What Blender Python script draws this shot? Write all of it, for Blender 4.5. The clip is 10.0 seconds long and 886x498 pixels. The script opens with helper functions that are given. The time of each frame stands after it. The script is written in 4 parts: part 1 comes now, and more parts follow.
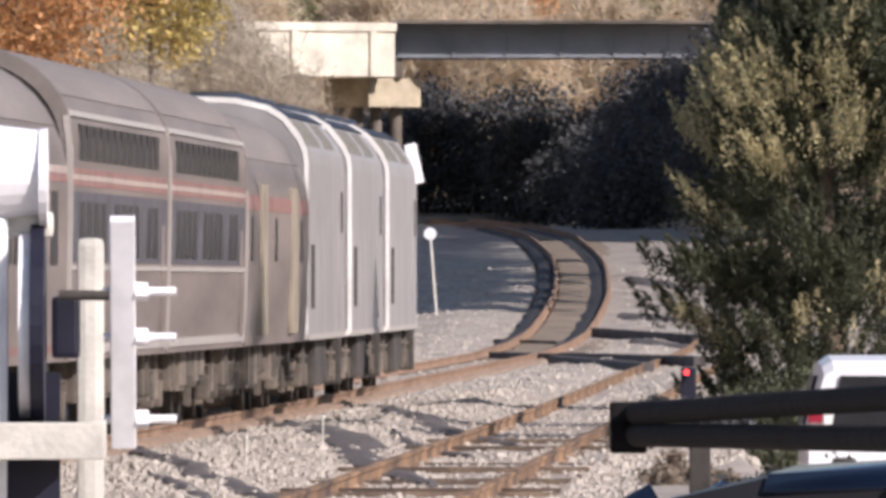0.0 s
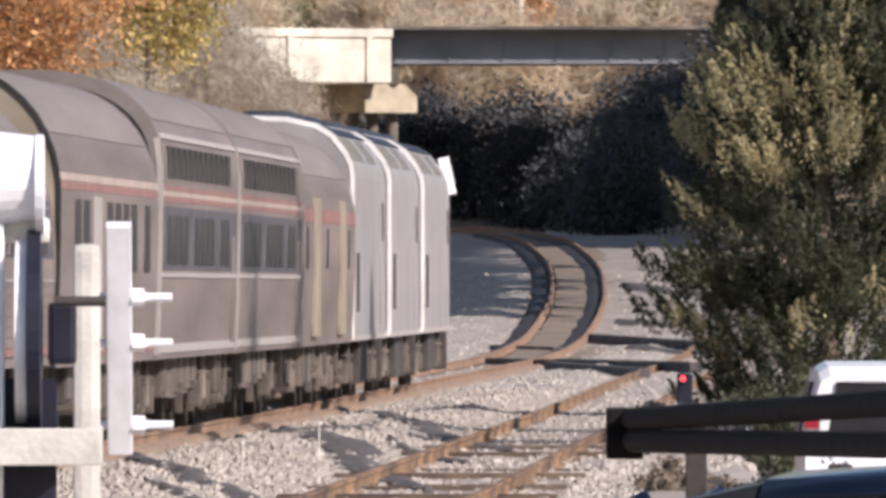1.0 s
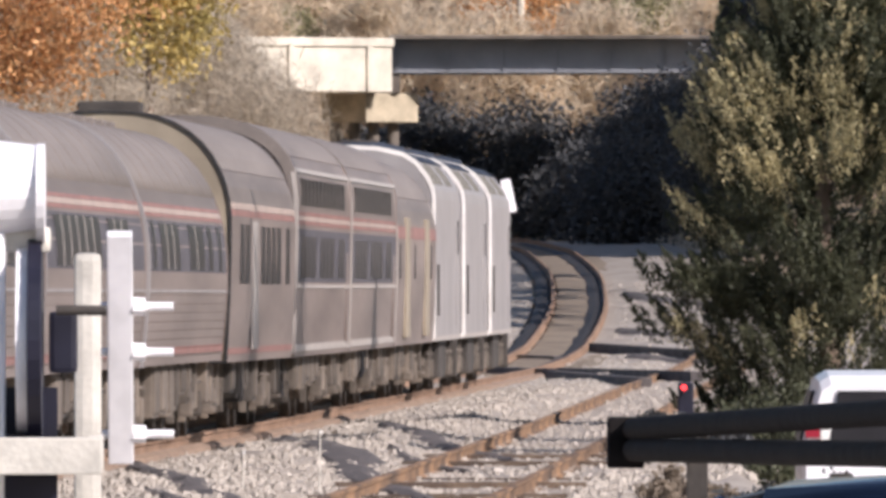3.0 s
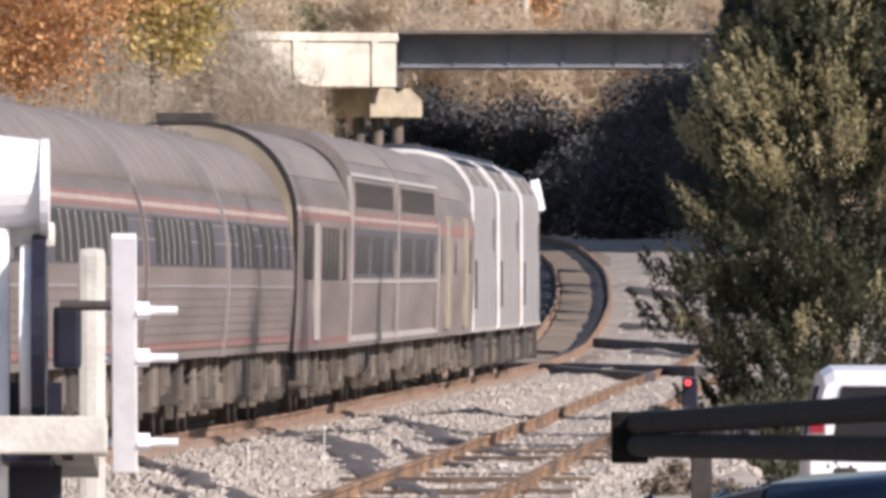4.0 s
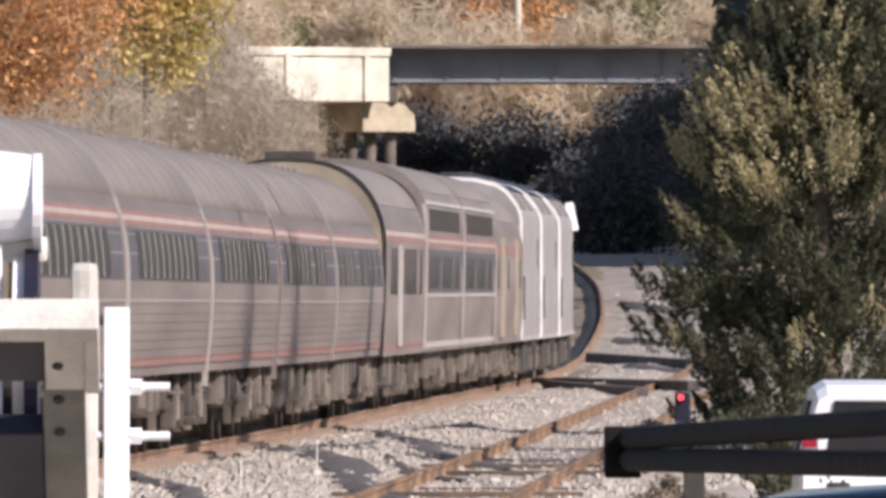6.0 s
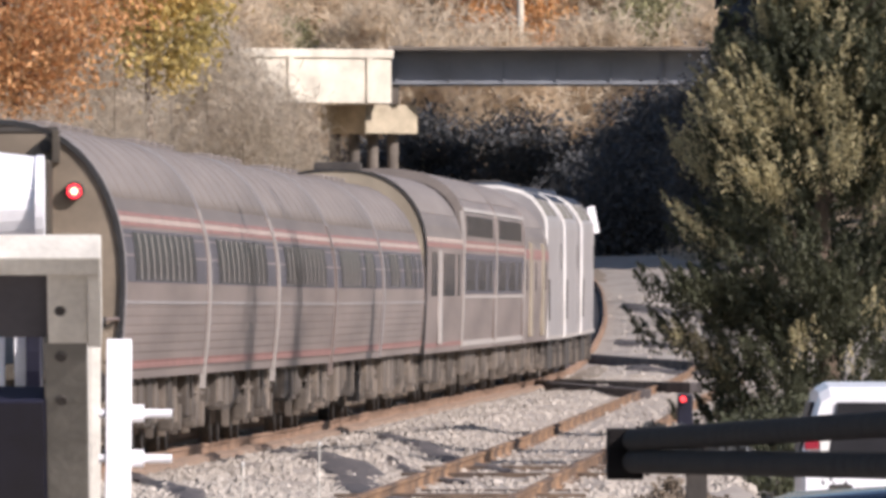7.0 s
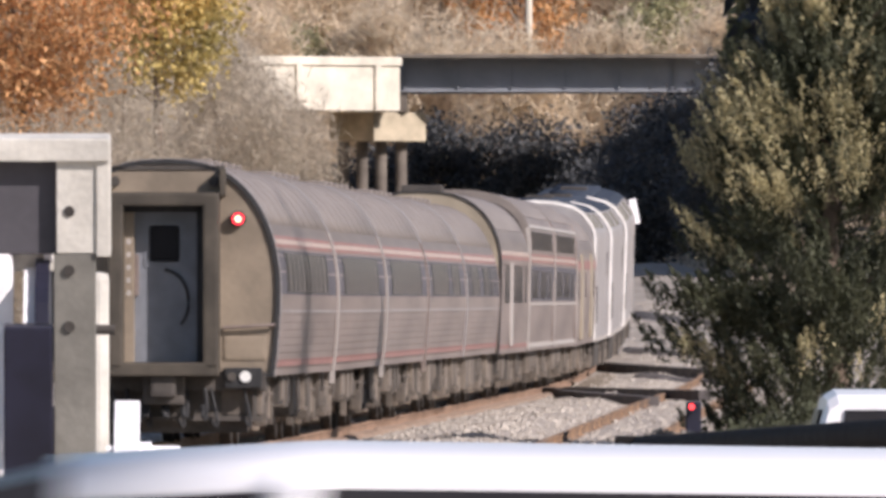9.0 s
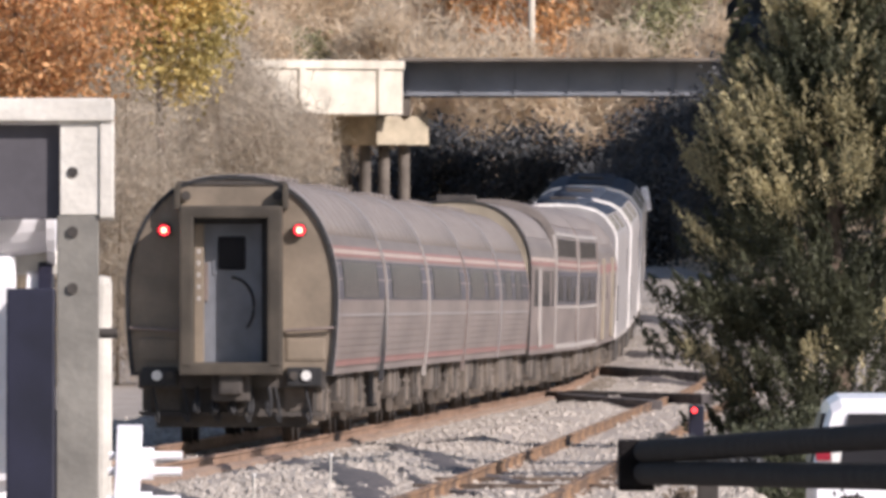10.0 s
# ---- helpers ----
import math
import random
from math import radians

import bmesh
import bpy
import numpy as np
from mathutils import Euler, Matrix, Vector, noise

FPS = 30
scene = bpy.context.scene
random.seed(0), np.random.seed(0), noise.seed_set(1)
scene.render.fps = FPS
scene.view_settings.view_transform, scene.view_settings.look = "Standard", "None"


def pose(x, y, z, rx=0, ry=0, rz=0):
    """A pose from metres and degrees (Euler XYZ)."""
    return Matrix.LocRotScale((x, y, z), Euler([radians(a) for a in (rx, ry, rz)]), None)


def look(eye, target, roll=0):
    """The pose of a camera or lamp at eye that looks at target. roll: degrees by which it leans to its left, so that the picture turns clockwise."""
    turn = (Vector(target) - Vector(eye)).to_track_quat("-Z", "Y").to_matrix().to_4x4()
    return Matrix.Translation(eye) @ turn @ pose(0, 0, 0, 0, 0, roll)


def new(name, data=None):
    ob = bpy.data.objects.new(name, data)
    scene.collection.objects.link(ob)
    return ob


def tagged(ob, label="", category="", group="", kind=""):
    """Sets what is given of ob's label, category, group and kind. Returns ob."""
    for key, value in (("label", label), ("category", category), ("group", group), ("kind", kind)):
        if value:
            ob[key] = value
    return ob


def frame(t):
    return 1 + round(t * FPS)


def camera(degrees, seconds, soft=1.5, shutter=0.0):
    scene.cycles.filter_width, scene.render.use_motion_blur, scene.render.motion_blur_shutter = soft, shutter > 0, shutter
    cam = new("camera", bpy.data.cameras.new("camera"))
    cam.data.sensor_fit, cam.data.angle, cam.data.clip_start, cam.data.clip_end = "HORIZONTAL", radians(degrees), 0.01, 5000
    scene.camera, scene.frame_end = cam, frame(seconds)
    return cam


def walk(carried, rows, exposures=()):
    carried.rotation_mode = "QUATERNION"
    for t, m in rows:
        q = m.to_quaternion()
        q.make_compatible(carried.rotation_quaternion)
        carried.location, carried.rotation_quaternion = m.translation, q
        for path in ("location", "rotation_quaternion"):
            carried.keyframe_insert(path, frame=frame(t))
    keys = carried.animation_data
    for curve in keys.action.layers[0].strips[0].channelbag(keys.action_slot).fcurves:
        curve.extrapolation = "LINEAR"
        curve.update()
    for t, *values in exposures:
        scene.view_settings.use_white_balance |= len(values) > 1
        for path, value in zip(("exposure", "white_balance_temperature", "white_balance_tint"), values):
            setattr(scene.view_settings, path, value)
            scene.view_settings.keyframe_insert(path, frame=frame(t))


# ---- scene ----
# ---- camera: seconds, yaw and pitch in degrees ----
SHAKE = [(0.0, .0000, .0890), (0.5, -.0045, .0995), (1.0, -.0098, .1048), (1.5, -.0226, .0905), (2.0, -.0196, .1056),
         (2.5, -.0143, .1297), (4.0, .0038, .1161), (4.5, .0045, .0882), (5.0, -.0075, .1237), (5.5, -.0158, .1493),
         (7.0, -.0090, .1599), (7.5, .0030, .1667), (8.0, -.0143, .1629), (8.5, .0000, .1531), (9.0, .0136, .1802),
         (9.5, .0211, .1893), (10.0, .0211, .1900)]
EYE_Z = 1.77
cam = camera(2.364, 10.0, soft=3.7, shutter=0.5)
walk(cam, [(t, pose(0, 0, EYE_Z, 90 + p, 0, y)) for t, y, p in SHAKE],
     exposures=[(0.0, 0.20, 6200, 17), (10.0, 0.20, 6200, 17)])

# ---- daylight: a low autumn sun from behind the viewer's right shoulder ----
SUN_EL, SUN_AZ = 33.0, 51.0          # height, and turn from straight behind the viewer to the right
world = bpy.data.worlds.new("sky")
scene.world = world
world.use_nodes = True
wn = world.node_tree.nodes
sky = wn.new("ShaderNodeTexSky")
sky.sky_type, sky.sun_disc = "NISHITA", False
sky.sun_elevation, sky.sun_rotation = radians(SUN_EL), radians(180 - SUN_AZ)
wn["Background"].inputs["Strength"].default_value = 0.088
world.node_tree.links.new(sky.outputs[0], wn["Background"].inputs["Color"])
sun = new("sun", bpy.data.lights.new("sun", "SUN"))
sun.data.energy, sun.data.angle, sun.data.color = 5.0, radians(0.6), (1.0, 0.91, 0.82)
ca = math.cos(radians(SUN_EL))
SUN_DIR = Vector((ca * math.sin(radians(SUN_AZ)), -ca * math.cos(radians(SUN_AZ)), math.sin(radians(SUN_EL))))
sun.matrix_world = look(SUN_DIR * 50, (0, 0, 0))
# ---- materials ----
def material(name, base, rough=0.7, metal=0.0, vary=0.25, size=3.0, bump=0.0, bump_size=30.0, second=None, spread=0.0, streak=(1, 1, 1)):
    """A surface with stains at one size and grain at another; spread varies it from piece to piece."""
    m = bpy.data.materials.new(name)
    m.use_nodes = True
    n, ln = m.node_tree.nodes, m.node_tree.links
    b = n["Principled BSDF"]
    b.inputs["Roughness"].default_value, b.inputs["Metallic"].default_value = rough, metal
    tc, mp = n.new("ShaderNodeTexCoord"), n.new("ShaderNodeMapping")
    mp.inputs["Scale"].default_value = streak
    ln.new(tc.outputs["Object"], mp.inputs["Vector"])
    big, fine = n.new("ShaderNodeTexNoise"), n.new("ShaderNodeTexNoise")
    for tex, sc, det in ((big, size, 5), (fine, bump_size, 3)):
        tex.inputs["Scale"].default_value, tex.inputs["Detail"].default_value = sc, det
        ln.new(mp.outputs[0], tex.inputs["Vector"])
    ramp = n.new("ShaderNodeValToRGB")
    lo = second or tuple(c * (1 - vary) for c in base)
    hi = base if second else tuple(min(1, c * (1 + vary)) for c in base)
    ramp.color_ramp.elements[0].position, ramp.color_ramp.elements[1].position = 0.34, 0.66
    ramp.color_ramp.elements[0].color, ramp.color_ramp.elements[1].color = (*lo, 1), (*hi, 1)
    ln.new(big.outputs["Fac"], ramp.inputs[0])
    grain = n.new("ShaderNodeMixRGB")
    grain.blend_type, grain.inputs[0].default_value = "MULTIPLY", 0.5 * min(1, vary * 2)
    ln.new(ramp.outputs[0], grain.inputs[1])
    ln.new(fine.outputs["Fac"], grain.inputs[2])
    gain = n.new("ShaderNodeMixRGB")
    gain.blend_type, gain.inputs[0].default_value = "MULTIPLY", 1.0
    g = 1 + 0.5 * min(1, vary * 2) * 0.9
    gain.inputs[2].default_value = (g, g, g, 1)
    ln.new(grain.outputs[0], gain.inputs[1])
    out = gain.outputs[0]
    if spread:
        oi, geo = n.new("ShaderNodeObjectInfo"), n.new("ShaderNodeNewGeometry")
        add, rng, hsv = n.new("ShaderNodeMath"), n.new("ShaderNodeMapRange"), n.new("ShaderNodeHueSaturation")
        frac = n.new("ShaderNodeMath")
        frac.operation = "FRACT"
        ln.new(oi.outputs["Random"], add.inputs[0])
        ln.new(geo.outputs["Random Per Island"], add.inputs[1])
        ln.new(add.outputs[0], frac.inputs[0])
        rng.inputs["To Min"].default_value, rng.inputs["To Max"].default_value = 1 - spread, 1 + spread
        ln.new(frac.outputs[0], rng.inputs["Value"])
        ln.new(rng.outputs[0], hsv.inputs["Value"])
        ln.new(out, hsv.inputs["Color"])
        out = hsv.outputs[0]
    ln.new(out, b.inputs["Base Color"])
    if bump:
        bp = n.new("ShaderNodeBump")
        bp.inputs["Strength"].default_value, bp.inputs["Distance"].default_value = bump, 0.02
        ln.new(fine.outputs["Fac"], bp.inputs["Height"])
        ln.new(bp.outputs[0], b.inputs["Normal"])
    return m


def glow(name, color, strength):
    m = bpy.data.materials.new(name)
    m.use_nodes = True
    b = m.node_tree.nodes["Principled BSDF"]
    b.inputs["Base Color"].default_value = (*color, 1)
    b.inputs["Emission Color"].default_value, b.inputs["Emission Strength"].default_value = (*color, 1), strength
    return m


def leaf_material(name, a, b_, trans=0.38, spread=0.45):
    """Leaves let some of the light through."""
    m = material(name, a, 0.65, 0, 0.3, 0.5, second=b_, spread=spread)
    n, ln = m.node_tree.nodes, m.node_tree.links
    b = n["Principled BSDF"]
    tr, mix = n.new("ShaderNodeBsdfTranslucent"), n.new("ShaderNodeMixShader")
    ln.new(b.inputs["Base Color"].links[0].from_socket, tr.inputs["Color"])
    mix.inputs[0].default_value = trans
    ln.new(b.outputs[0], mix.inputs[1])
    ln.new(tr.outputs[0], mix.inputs[2])
    ln.new(mix.outputs[0], n["Material Output"].inputs["Surface"])
    return m


STEEL = material("stainless_steel", (0.232, 0.188, 0.168), 0.45, 0.3, 0.26, 1.3, 0.1, 9, streak=(1, 0.05, .8))
STEEL_ROOF = material("dull_steel_roof", (0.195, 0.168, 0.15), 0.6, 0.1, 0.25, 0.7, 0.1, 12, streak=(1, 0.08, 1))
STEEL_BRIGHT = material("bright_steel_trim", (0.46, 0.42, 0.385), 0.45, 0.2, 0.12, 2.0)
END_PAINT = material("tan_grey_end_paint", (0.22, 0.178, 0.13), 0.62, 0, 0.22, 1.6, 0.15, 14)
FRAME_OLIVE = material("olive_weathered_steel", (0.06, 0.05, 0.037), 0.7, 0, 0.3, 2.0, 0.2, 14)
DOOR_BLUE = material("pale_blue_grey_door", (0.17, 0.18, 0.20), 0.5, 0, 0.18, 2.2)
BLUE = material("blue_band_paint", (0.10, 0.095, 0.105), 0.6, 0, 0.2, 1.5)
BLUE.node_tree.nodes["Principled BSDF"].inputs["Specular IOR Level"].default_value = 0.15
RED = material("red_stripe_paint", (0.26, 0.135, 0.118), 0.5, 0, 0.2, 1.5)
WHITE_STRIPE = material("white_stripe_paint", (0.40, 0.32, 0.275), 0.5, 0, 0.15, 1.5)
SILVER = material("silver_grey_paint", (0.33, 0.31, 0.305), 0.42, 0.1, 0.14, 1.0)
# whiter than the body: sun on the end frames is put into the colour
FRAME_WHITE = material("pale_aluminium_end_frame", (0.80, 0.77, 0.73), 0.5, 0, 0.12, 2.0)
LOCO_BLUE = material("dark_blue_grey_paint", (0.04, 0.05, 0.07), 0.8, 0.0, 0.2, 1.2)
LOCO_BLUE.node_tree.nodes["Principled BSDF"].inputs["Specular IOR Level"].default_value = 0.1
CREAM = material("tan_car_paint", (0.30, 0.255, 0.19), 0.55, 0, 0.2, 1.2)
GLASS_DARK = material("tinted_window_glass", (0.028, 0.028, 0.031), 0.3, 0, 0.2, 1.0)
GLASS_DARK.node_tree.nodes["Principled BSDF"].inputs["Specular IOR Level"].default_value = 0.03
PLATE = material("dull_grey_plate", (0.20, 0.19, 0.165), 0.6, 0.1, 0.2, 5, 0.15, 30)
RUBBER = material("black_rubber", (0.02, 0.02, 0.021), 0.7, 0, 0.25, 4)
IRON = material("dusty_black_iron", (0.085, 0.074, 0.064), 0.8, 0.05, 0.4, 1.2, 0.3, 18, second=(0.028, 0.025, 0.023))
RUST = material("rusty_rail_steel", (0.33, 0.215, 0.145), 0.85, 0.0, 0.35, 0.5, 0.3, 25, second=(0.21, 0.135, 0.088))
SIDING_RUST = material("dark_rust_rail_steel", (0.33, 0.20, 0.11), 0.85, 0.0, 0.45, 0.35, 0.3, 25, second=(0.075, 0.052, 0.04))
RAIL_SHADE = material("grease_blackened_stone", (0.030, 0.028, 0.030), 0.75, 0, 0.4, 1.5, 0.6, 20, second=(0.018, 0.018, 0.021))
BED = material("brown_dusty_track_bed", (0.25, 0.20, 0.145), 0.95, 0, 0.4, 0.7, 0.6, 16, second=(0.15, 0.12, 0.09))
RUST_BED = material("rust_stained_stone", (0.29, 0.205, 0.145), 0.95, 0, 0.4, 1.2, 0.6, 20, second=(0.19, 0.135, 0.10))
DUSTY = material("dust_caked_iron", (0.16, 0.132, 0.105), 0.85, 0.0, 0.4, 1.6, 0.3, 18, second=(0.08, 0.068, 0.058), spread=0.45)
TIE = material("weathered_timber_tie", (0.16, 0.115, 0.08), 0.9, 0, 0.4, 3, 0.5, 20, second=(0.07, 0.05, 0.04), spread=0.35)
GRAVEL = material("pale_limestone_gravel", (0.36, 0.32, 0.275), 0.95, 0, 0.35, 1.4, 0.8, 22, second=(0.27, 0.235, 0.20), streak=(1, 0.25, 1))
STONE = material("crushed_limestone", (0.43, 0.39, 0.34), 0.95, 0, 0.3, 2.0, second=(0.32, 0.285, 0.245), spread=0.22)
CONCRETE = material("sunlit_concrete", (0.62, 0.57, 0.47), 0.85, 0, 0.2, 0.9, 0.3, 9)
GIRDER = material("grey_girder_paint", (0.22, 0.23, 0.25), 0.6, 0.1, 0.15, 0.6, 0.2, 8)
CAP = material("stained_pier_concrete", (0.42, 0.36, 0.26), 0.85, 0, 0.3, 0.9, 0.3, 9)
GRAVEL_SHADE = material("dark_damp_cinder", (0.12, 0.105, 0.10), 0.95, 0, 0.4, 2.0, 0.6, 18, second=(0.07, 0.064, 0.064))
# dark tone holds the shade under the deck and the pier cap
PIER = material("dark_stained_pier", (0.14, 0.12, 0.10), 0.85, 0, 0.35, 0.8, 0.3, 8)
GALV = material("galvanised_steel", (0.64, 0.61, 0.54), 0.55, 0.1, 0.16, 5, 0.15, 40)
ALU = material("bare_aluminium", (0.90, 0.89, 0.91), 0.45, 0.05, 0.1, 6)
BLACK = material("black_signal_paint", (0.012, 0.012, 0.025), 0.45, 0, 0.3, 5)
WEATHERED = material("weathering_steel", (0.020, 0.0175, 0.017), 0.9, 0.0, 0.5, 6.0, 0.4, 30, second=(0.007, 0.0065, 0.0065), streak=(0.3, 1, 1))
WEATHERED.node_tree.nodes["Principled BSDF"].inputs["Specular IOR Level"].default_value = 0.15
CAR_WHITE = material("white_car_paint", (0.80, 0.80, 0.82), 0.25, 0, 0.05, 1)
CAR_BLUE = material("dark_blue_car_paint", (0.007, 0.013, 0.030), 0.14, 0.1, 0.1, 1)
BARK = material("grey_brown_bark", (0.16, 0.12, 0.09), 0.9, 0, 0.35, 2, 0.5, 15)
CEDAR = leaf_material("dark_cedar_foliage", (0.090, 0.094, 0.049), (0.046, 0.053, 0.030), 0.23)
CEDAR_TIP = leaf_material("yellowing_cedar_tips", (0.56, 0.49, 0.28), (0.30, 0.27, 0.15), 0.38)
LEAF_GOLD = leaf_material("golden_autumn_leaves", (0.66, 0.48, 0.17), (0.40, 0.33, 0.12), 0.42)
LEAF_RUST = leaf_material("rust_autumn_leaves", (0.66, 0.38, 0.17), (0.46, 0.27, 0.13), 0.45)
LEAF_GREEN = leaf_material("olive_green_leaves", (0.38, 0.36, 0.20), (0.25, 0.24, 0.13), 0.45)
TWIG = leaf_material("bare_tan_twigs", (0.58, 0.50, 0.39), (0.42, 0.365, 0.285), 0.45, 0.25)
# paler than TWIG: the haze of distance is put into the colour
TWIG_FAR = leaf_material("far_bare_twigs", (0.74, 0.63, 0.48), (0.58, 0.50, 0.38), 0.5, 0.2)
LITTER = material("brown_leaf_litter", (0.42, 0.33, 0.22), 0.95, 0, 0.5, 0.5, 0.6, 5, second=(0.27, 0.21, 0.14))
# near-black grey holds part of the bank's shade and haze
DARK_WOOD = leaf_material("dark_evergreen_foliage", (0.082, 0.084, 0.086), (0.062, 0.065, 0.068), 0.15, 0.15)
LAMP_RED = glow("lit_red_lens", (1.0, 0.035, 0.05), 1.7)
LAMP_CORE = glow("lit_lamp_core", (1.0, 0.62, 0.30), 4.0)
DWARF_RED = glow("dwarf_signal_red", (1.0, 0.05, 0.05), 2.2)
LENS_WHITE = material("pale_marker_lens", (0.75, 0.75, 0.72), 0.2, 0, 0.05, 1)
TAIL_RED = material("red_tail_lamp_plastic", (0.28, 0.012, 0.03), 0.3, 0, 0.1, 1)


# ---- mesh helpers ----
def part(name, bm, mat, parent=None, label="", smooth=False):
    """Link a bmesh as one mesh object, under its thing if one is given."""
    me = bpy.data.meshes.new(name)
    bm.to_mesh(me)
    bm.free()
    me.materials.append(mat)
    if smooth:
        me.shade_smooth()
    ob = new(name, me)
    if parent:
        ob.parent = parent
    return tagged(ob, label)


def again(ob, m, parent=None):
    """One more piece on the mesh of ob."""
    o = new(ob.name.split(".")[0], ob.data)
    o.parent = parent or ob.parent
    o.matrix_basis = m
    return o


def thing(name, label, category, group="", kind="", m=None):
    ob = new(name)
    if m is not None:
        ob.matrix_basis = m
    return tagged(ob, label, category, group, kind)


def box(bm, x0, x1, y0, y1, z0, z1, bevel=0.0):
    r = bmesh.ops.create_cube(bm, size=1, matrix=Matrix.Translation(((x0 + x1) / 2, (y0 + y1) / 2, (z0 + z1) / 2))
                              @ Matrix.Diagonal((x1 - x0, y1 - y0, z1 - z0, 1)))
    if bevel:
        es = list({e for v in r["verts"] for e in v.link_edges})
        bmesh.ops.bevel(bm, geom=es, offset=bevel, segments=2, affect="EDGES", profile=0.7)
    return bm


def boxed(*a, **k):
    return box(bmesh.new(), *a, **k)


def rod(bm, a, b, r0, r1=None, seg=10):
    a, b = Vector(a), Vector(b)
    d = b - a
    bmesh.ops.create_cone(bm, cap_ends=True, segments=seg, radius1=r0, radius2=r0 if r1 is None else r1, depth=d.length,
                          matrix=Matrix.Translation((a + b) / 2) @ d.to_track_quat("Z", "Y").to_matrix().to_4x4())
    return bm


def hose_mesh(pts, r, seg=7):
    """One bent tube through a row of points."""
    pts = [Vector(p) for p in pts]
    rings = []
    for i, p in enumerate(pts):
        q = (pts[min(i + 1, len(pts) - 1)] - pts[max(i - 1, 0)]).to_track_quat("Z", "Y")
        rings.append([tuple(p + q @ Vector((r * math.cos(k * 2 * math.pi / seg), r * math.sin(k * 2 * math.pi / seg), 0))) for k in range(seg)])
    return skin(rings)


def skin(rings, close=True, caps=True):
    """A surface through rings of points of equal number."""
    bm = bmesh.new()
    vs = [[bm.verts.new(p) for p in ring] for ring in rings]
    n = len(vs[0])
    for a, b in zip(vs, vs[1:]):
        for i in range(n if close else n - 1):
            bm.faces.new((a[i], a[(i + 1) % n], b[(i + 1) % n], b[i]))
    if caps and close:
        bm.faces.new(vs[0])
        bm.faces.new(list(reversed(vs[-1])))
    bmesh.ops.recalc_face_normals(bm, faces=bm.faces)
    return bm


def along(profile, y0, y1, caps=True):
    """Extrude an (x, z) outline along y."""
    return skin([[(x, y0, z) for x, z in profile], [(x, y1, z) for x, z in profile]], True, caps)


def soup(name, verts, faces, mat, parent=None, label=""):
    me = bpy.data.meshes.new(name)
    me.from_pydata(verts, [], faces)
    me.materials.append(mat)
    ob = new(name, me)
    if parent:
        ob.parent = parent
    return tagged(ob, label)
# ---- the line: where the track's middle runs, how high it lies and how far it leans ----
LINE = [(-150, -15.8, 0), (0, -11.9, 0), (150, -7.35, 0), (248, -4.72, 0), (310, -3.17, 0), (363, -1.88, .04), (412, -.62, .08),
        (460, .58, .12), (497, 1.48, .15), (534, 2.36, .27), (558, 2.98, .50), (583, 3.52, 1.00), (607, 3.95, 1.60),
        (640, 4.1, 2.40), (660, 3.97, 2.75), (700, 3.54, 3.35), (745, 2.4, 3.78), (800, .6, 4.1), (850, -1.6, 4.36), (920, -6, 4.5), (1000, -13, 4.6)]
STEP = np.arange(-150, 1001, 1.0)


def smooth_table(col, width):
    ys = np.interp(STEP, [r[0] for r in LINE], [r[col] for r in LINE])
    w = np.hanning(width)
    pad = width // 2
    e = np.concatenate([ys[0] - (ys[1] - ys[0]) * np.arange(pad, 0, -1), ys, ys[-1] + (ys[-1] - ys[-2]) * np.arange(1, pad + 1)])
    return np.convolve(e, w / w.sum(), "valid")


LINE_X, LINE_Z = smooth_table(1, 41), smooth_table(2, 23)


def line_x(y):
    return float(np.interp(y, STEP, LINE_X))


def line_z(y):
    return float(np.interp(y, STEP, LINE_Z))


def lean(y):
    return float(np.interp(y, (500, 590, 640, 700), (0, 2.2, 2.2, 0)))


def siding_x(y):
    return float(np.interp(y, (100, 180, 430, 520, 700), (-2.3, -.62, 4.55, 6.6, 11)))


def ground_z(x, y):
    """Height of the ground: level round the tracks, a dip where the cars stand, banks behind."""
    yc = min(max(y, -150), 1000)
    z = line_z(yc) - 0.20
    side = abs(x - line_x(yc))
    z += max(0.0, min(1, (y - 640) / 160)) * min(5.0, max(0.0, side - 6) * 0.35)
    z += max(0.0, min(1, (y - 815) / 60)) * 6.0
    if x > 3.4 and y < 300:
        z -= min(1.0, (x - 3.4) / 0.8) * 0.75 * min(1, (300 - y) / 40)
    free = min(side, abs(x - siding_x(yc)) if y < 560 else 9)
    n = noise.noise((x * .35, y * .05, 1)) * 0.09 + noise.noise((x * 1.1, y * .13, 5)) * 0.07
    lift = max(0.0, 1 - abs(side - 3.0) / 1.4) * 0.10 * max(0.0, min(1, (620 - y) / 60))
    return z + (n + lift) * min(1.0, max(0, free - 1.25) * 1.6)


def sheet(name, xs, ys, fz, mat, label):
    verts = [(x, y, fz(x, y)) for y in ys for x in xs]
    n = len(xs)
    faces = [(j * n + i, j * n + i + 1, (j + 1) * n + i + 1, (j + 1) * n + i) for j in range(len(ys) - 1) for i in range(n - 1)]
    ob = soup(name, verts, faces, mat)
    ob.data.shade_smooth()
    return tagged(ob, label, "ground", kind="structure")


gx = sorted(set([-1500, -700, -300, -150, -80, -50, -35, 35, 50, 80, 150, 300, 700, 1500] + list(np.arange(-25, -9, 2.0)) + list(np.arange(-9, 9, .35)) + list(np.arange(9, 26, 2.0))))
gy = sorted(set([-300, -100, 0, 50, 100] + list(np.arange(140, 560, 2.5)) + list(np.arange(560, 900, 6.0)) + [950, 1000, 1100, 1300, 1700, 2500, 4000]))
sheet("ground", gx, gy, ground_z, GRAVEL, "pale crushed stone ground beside the railway tracks")

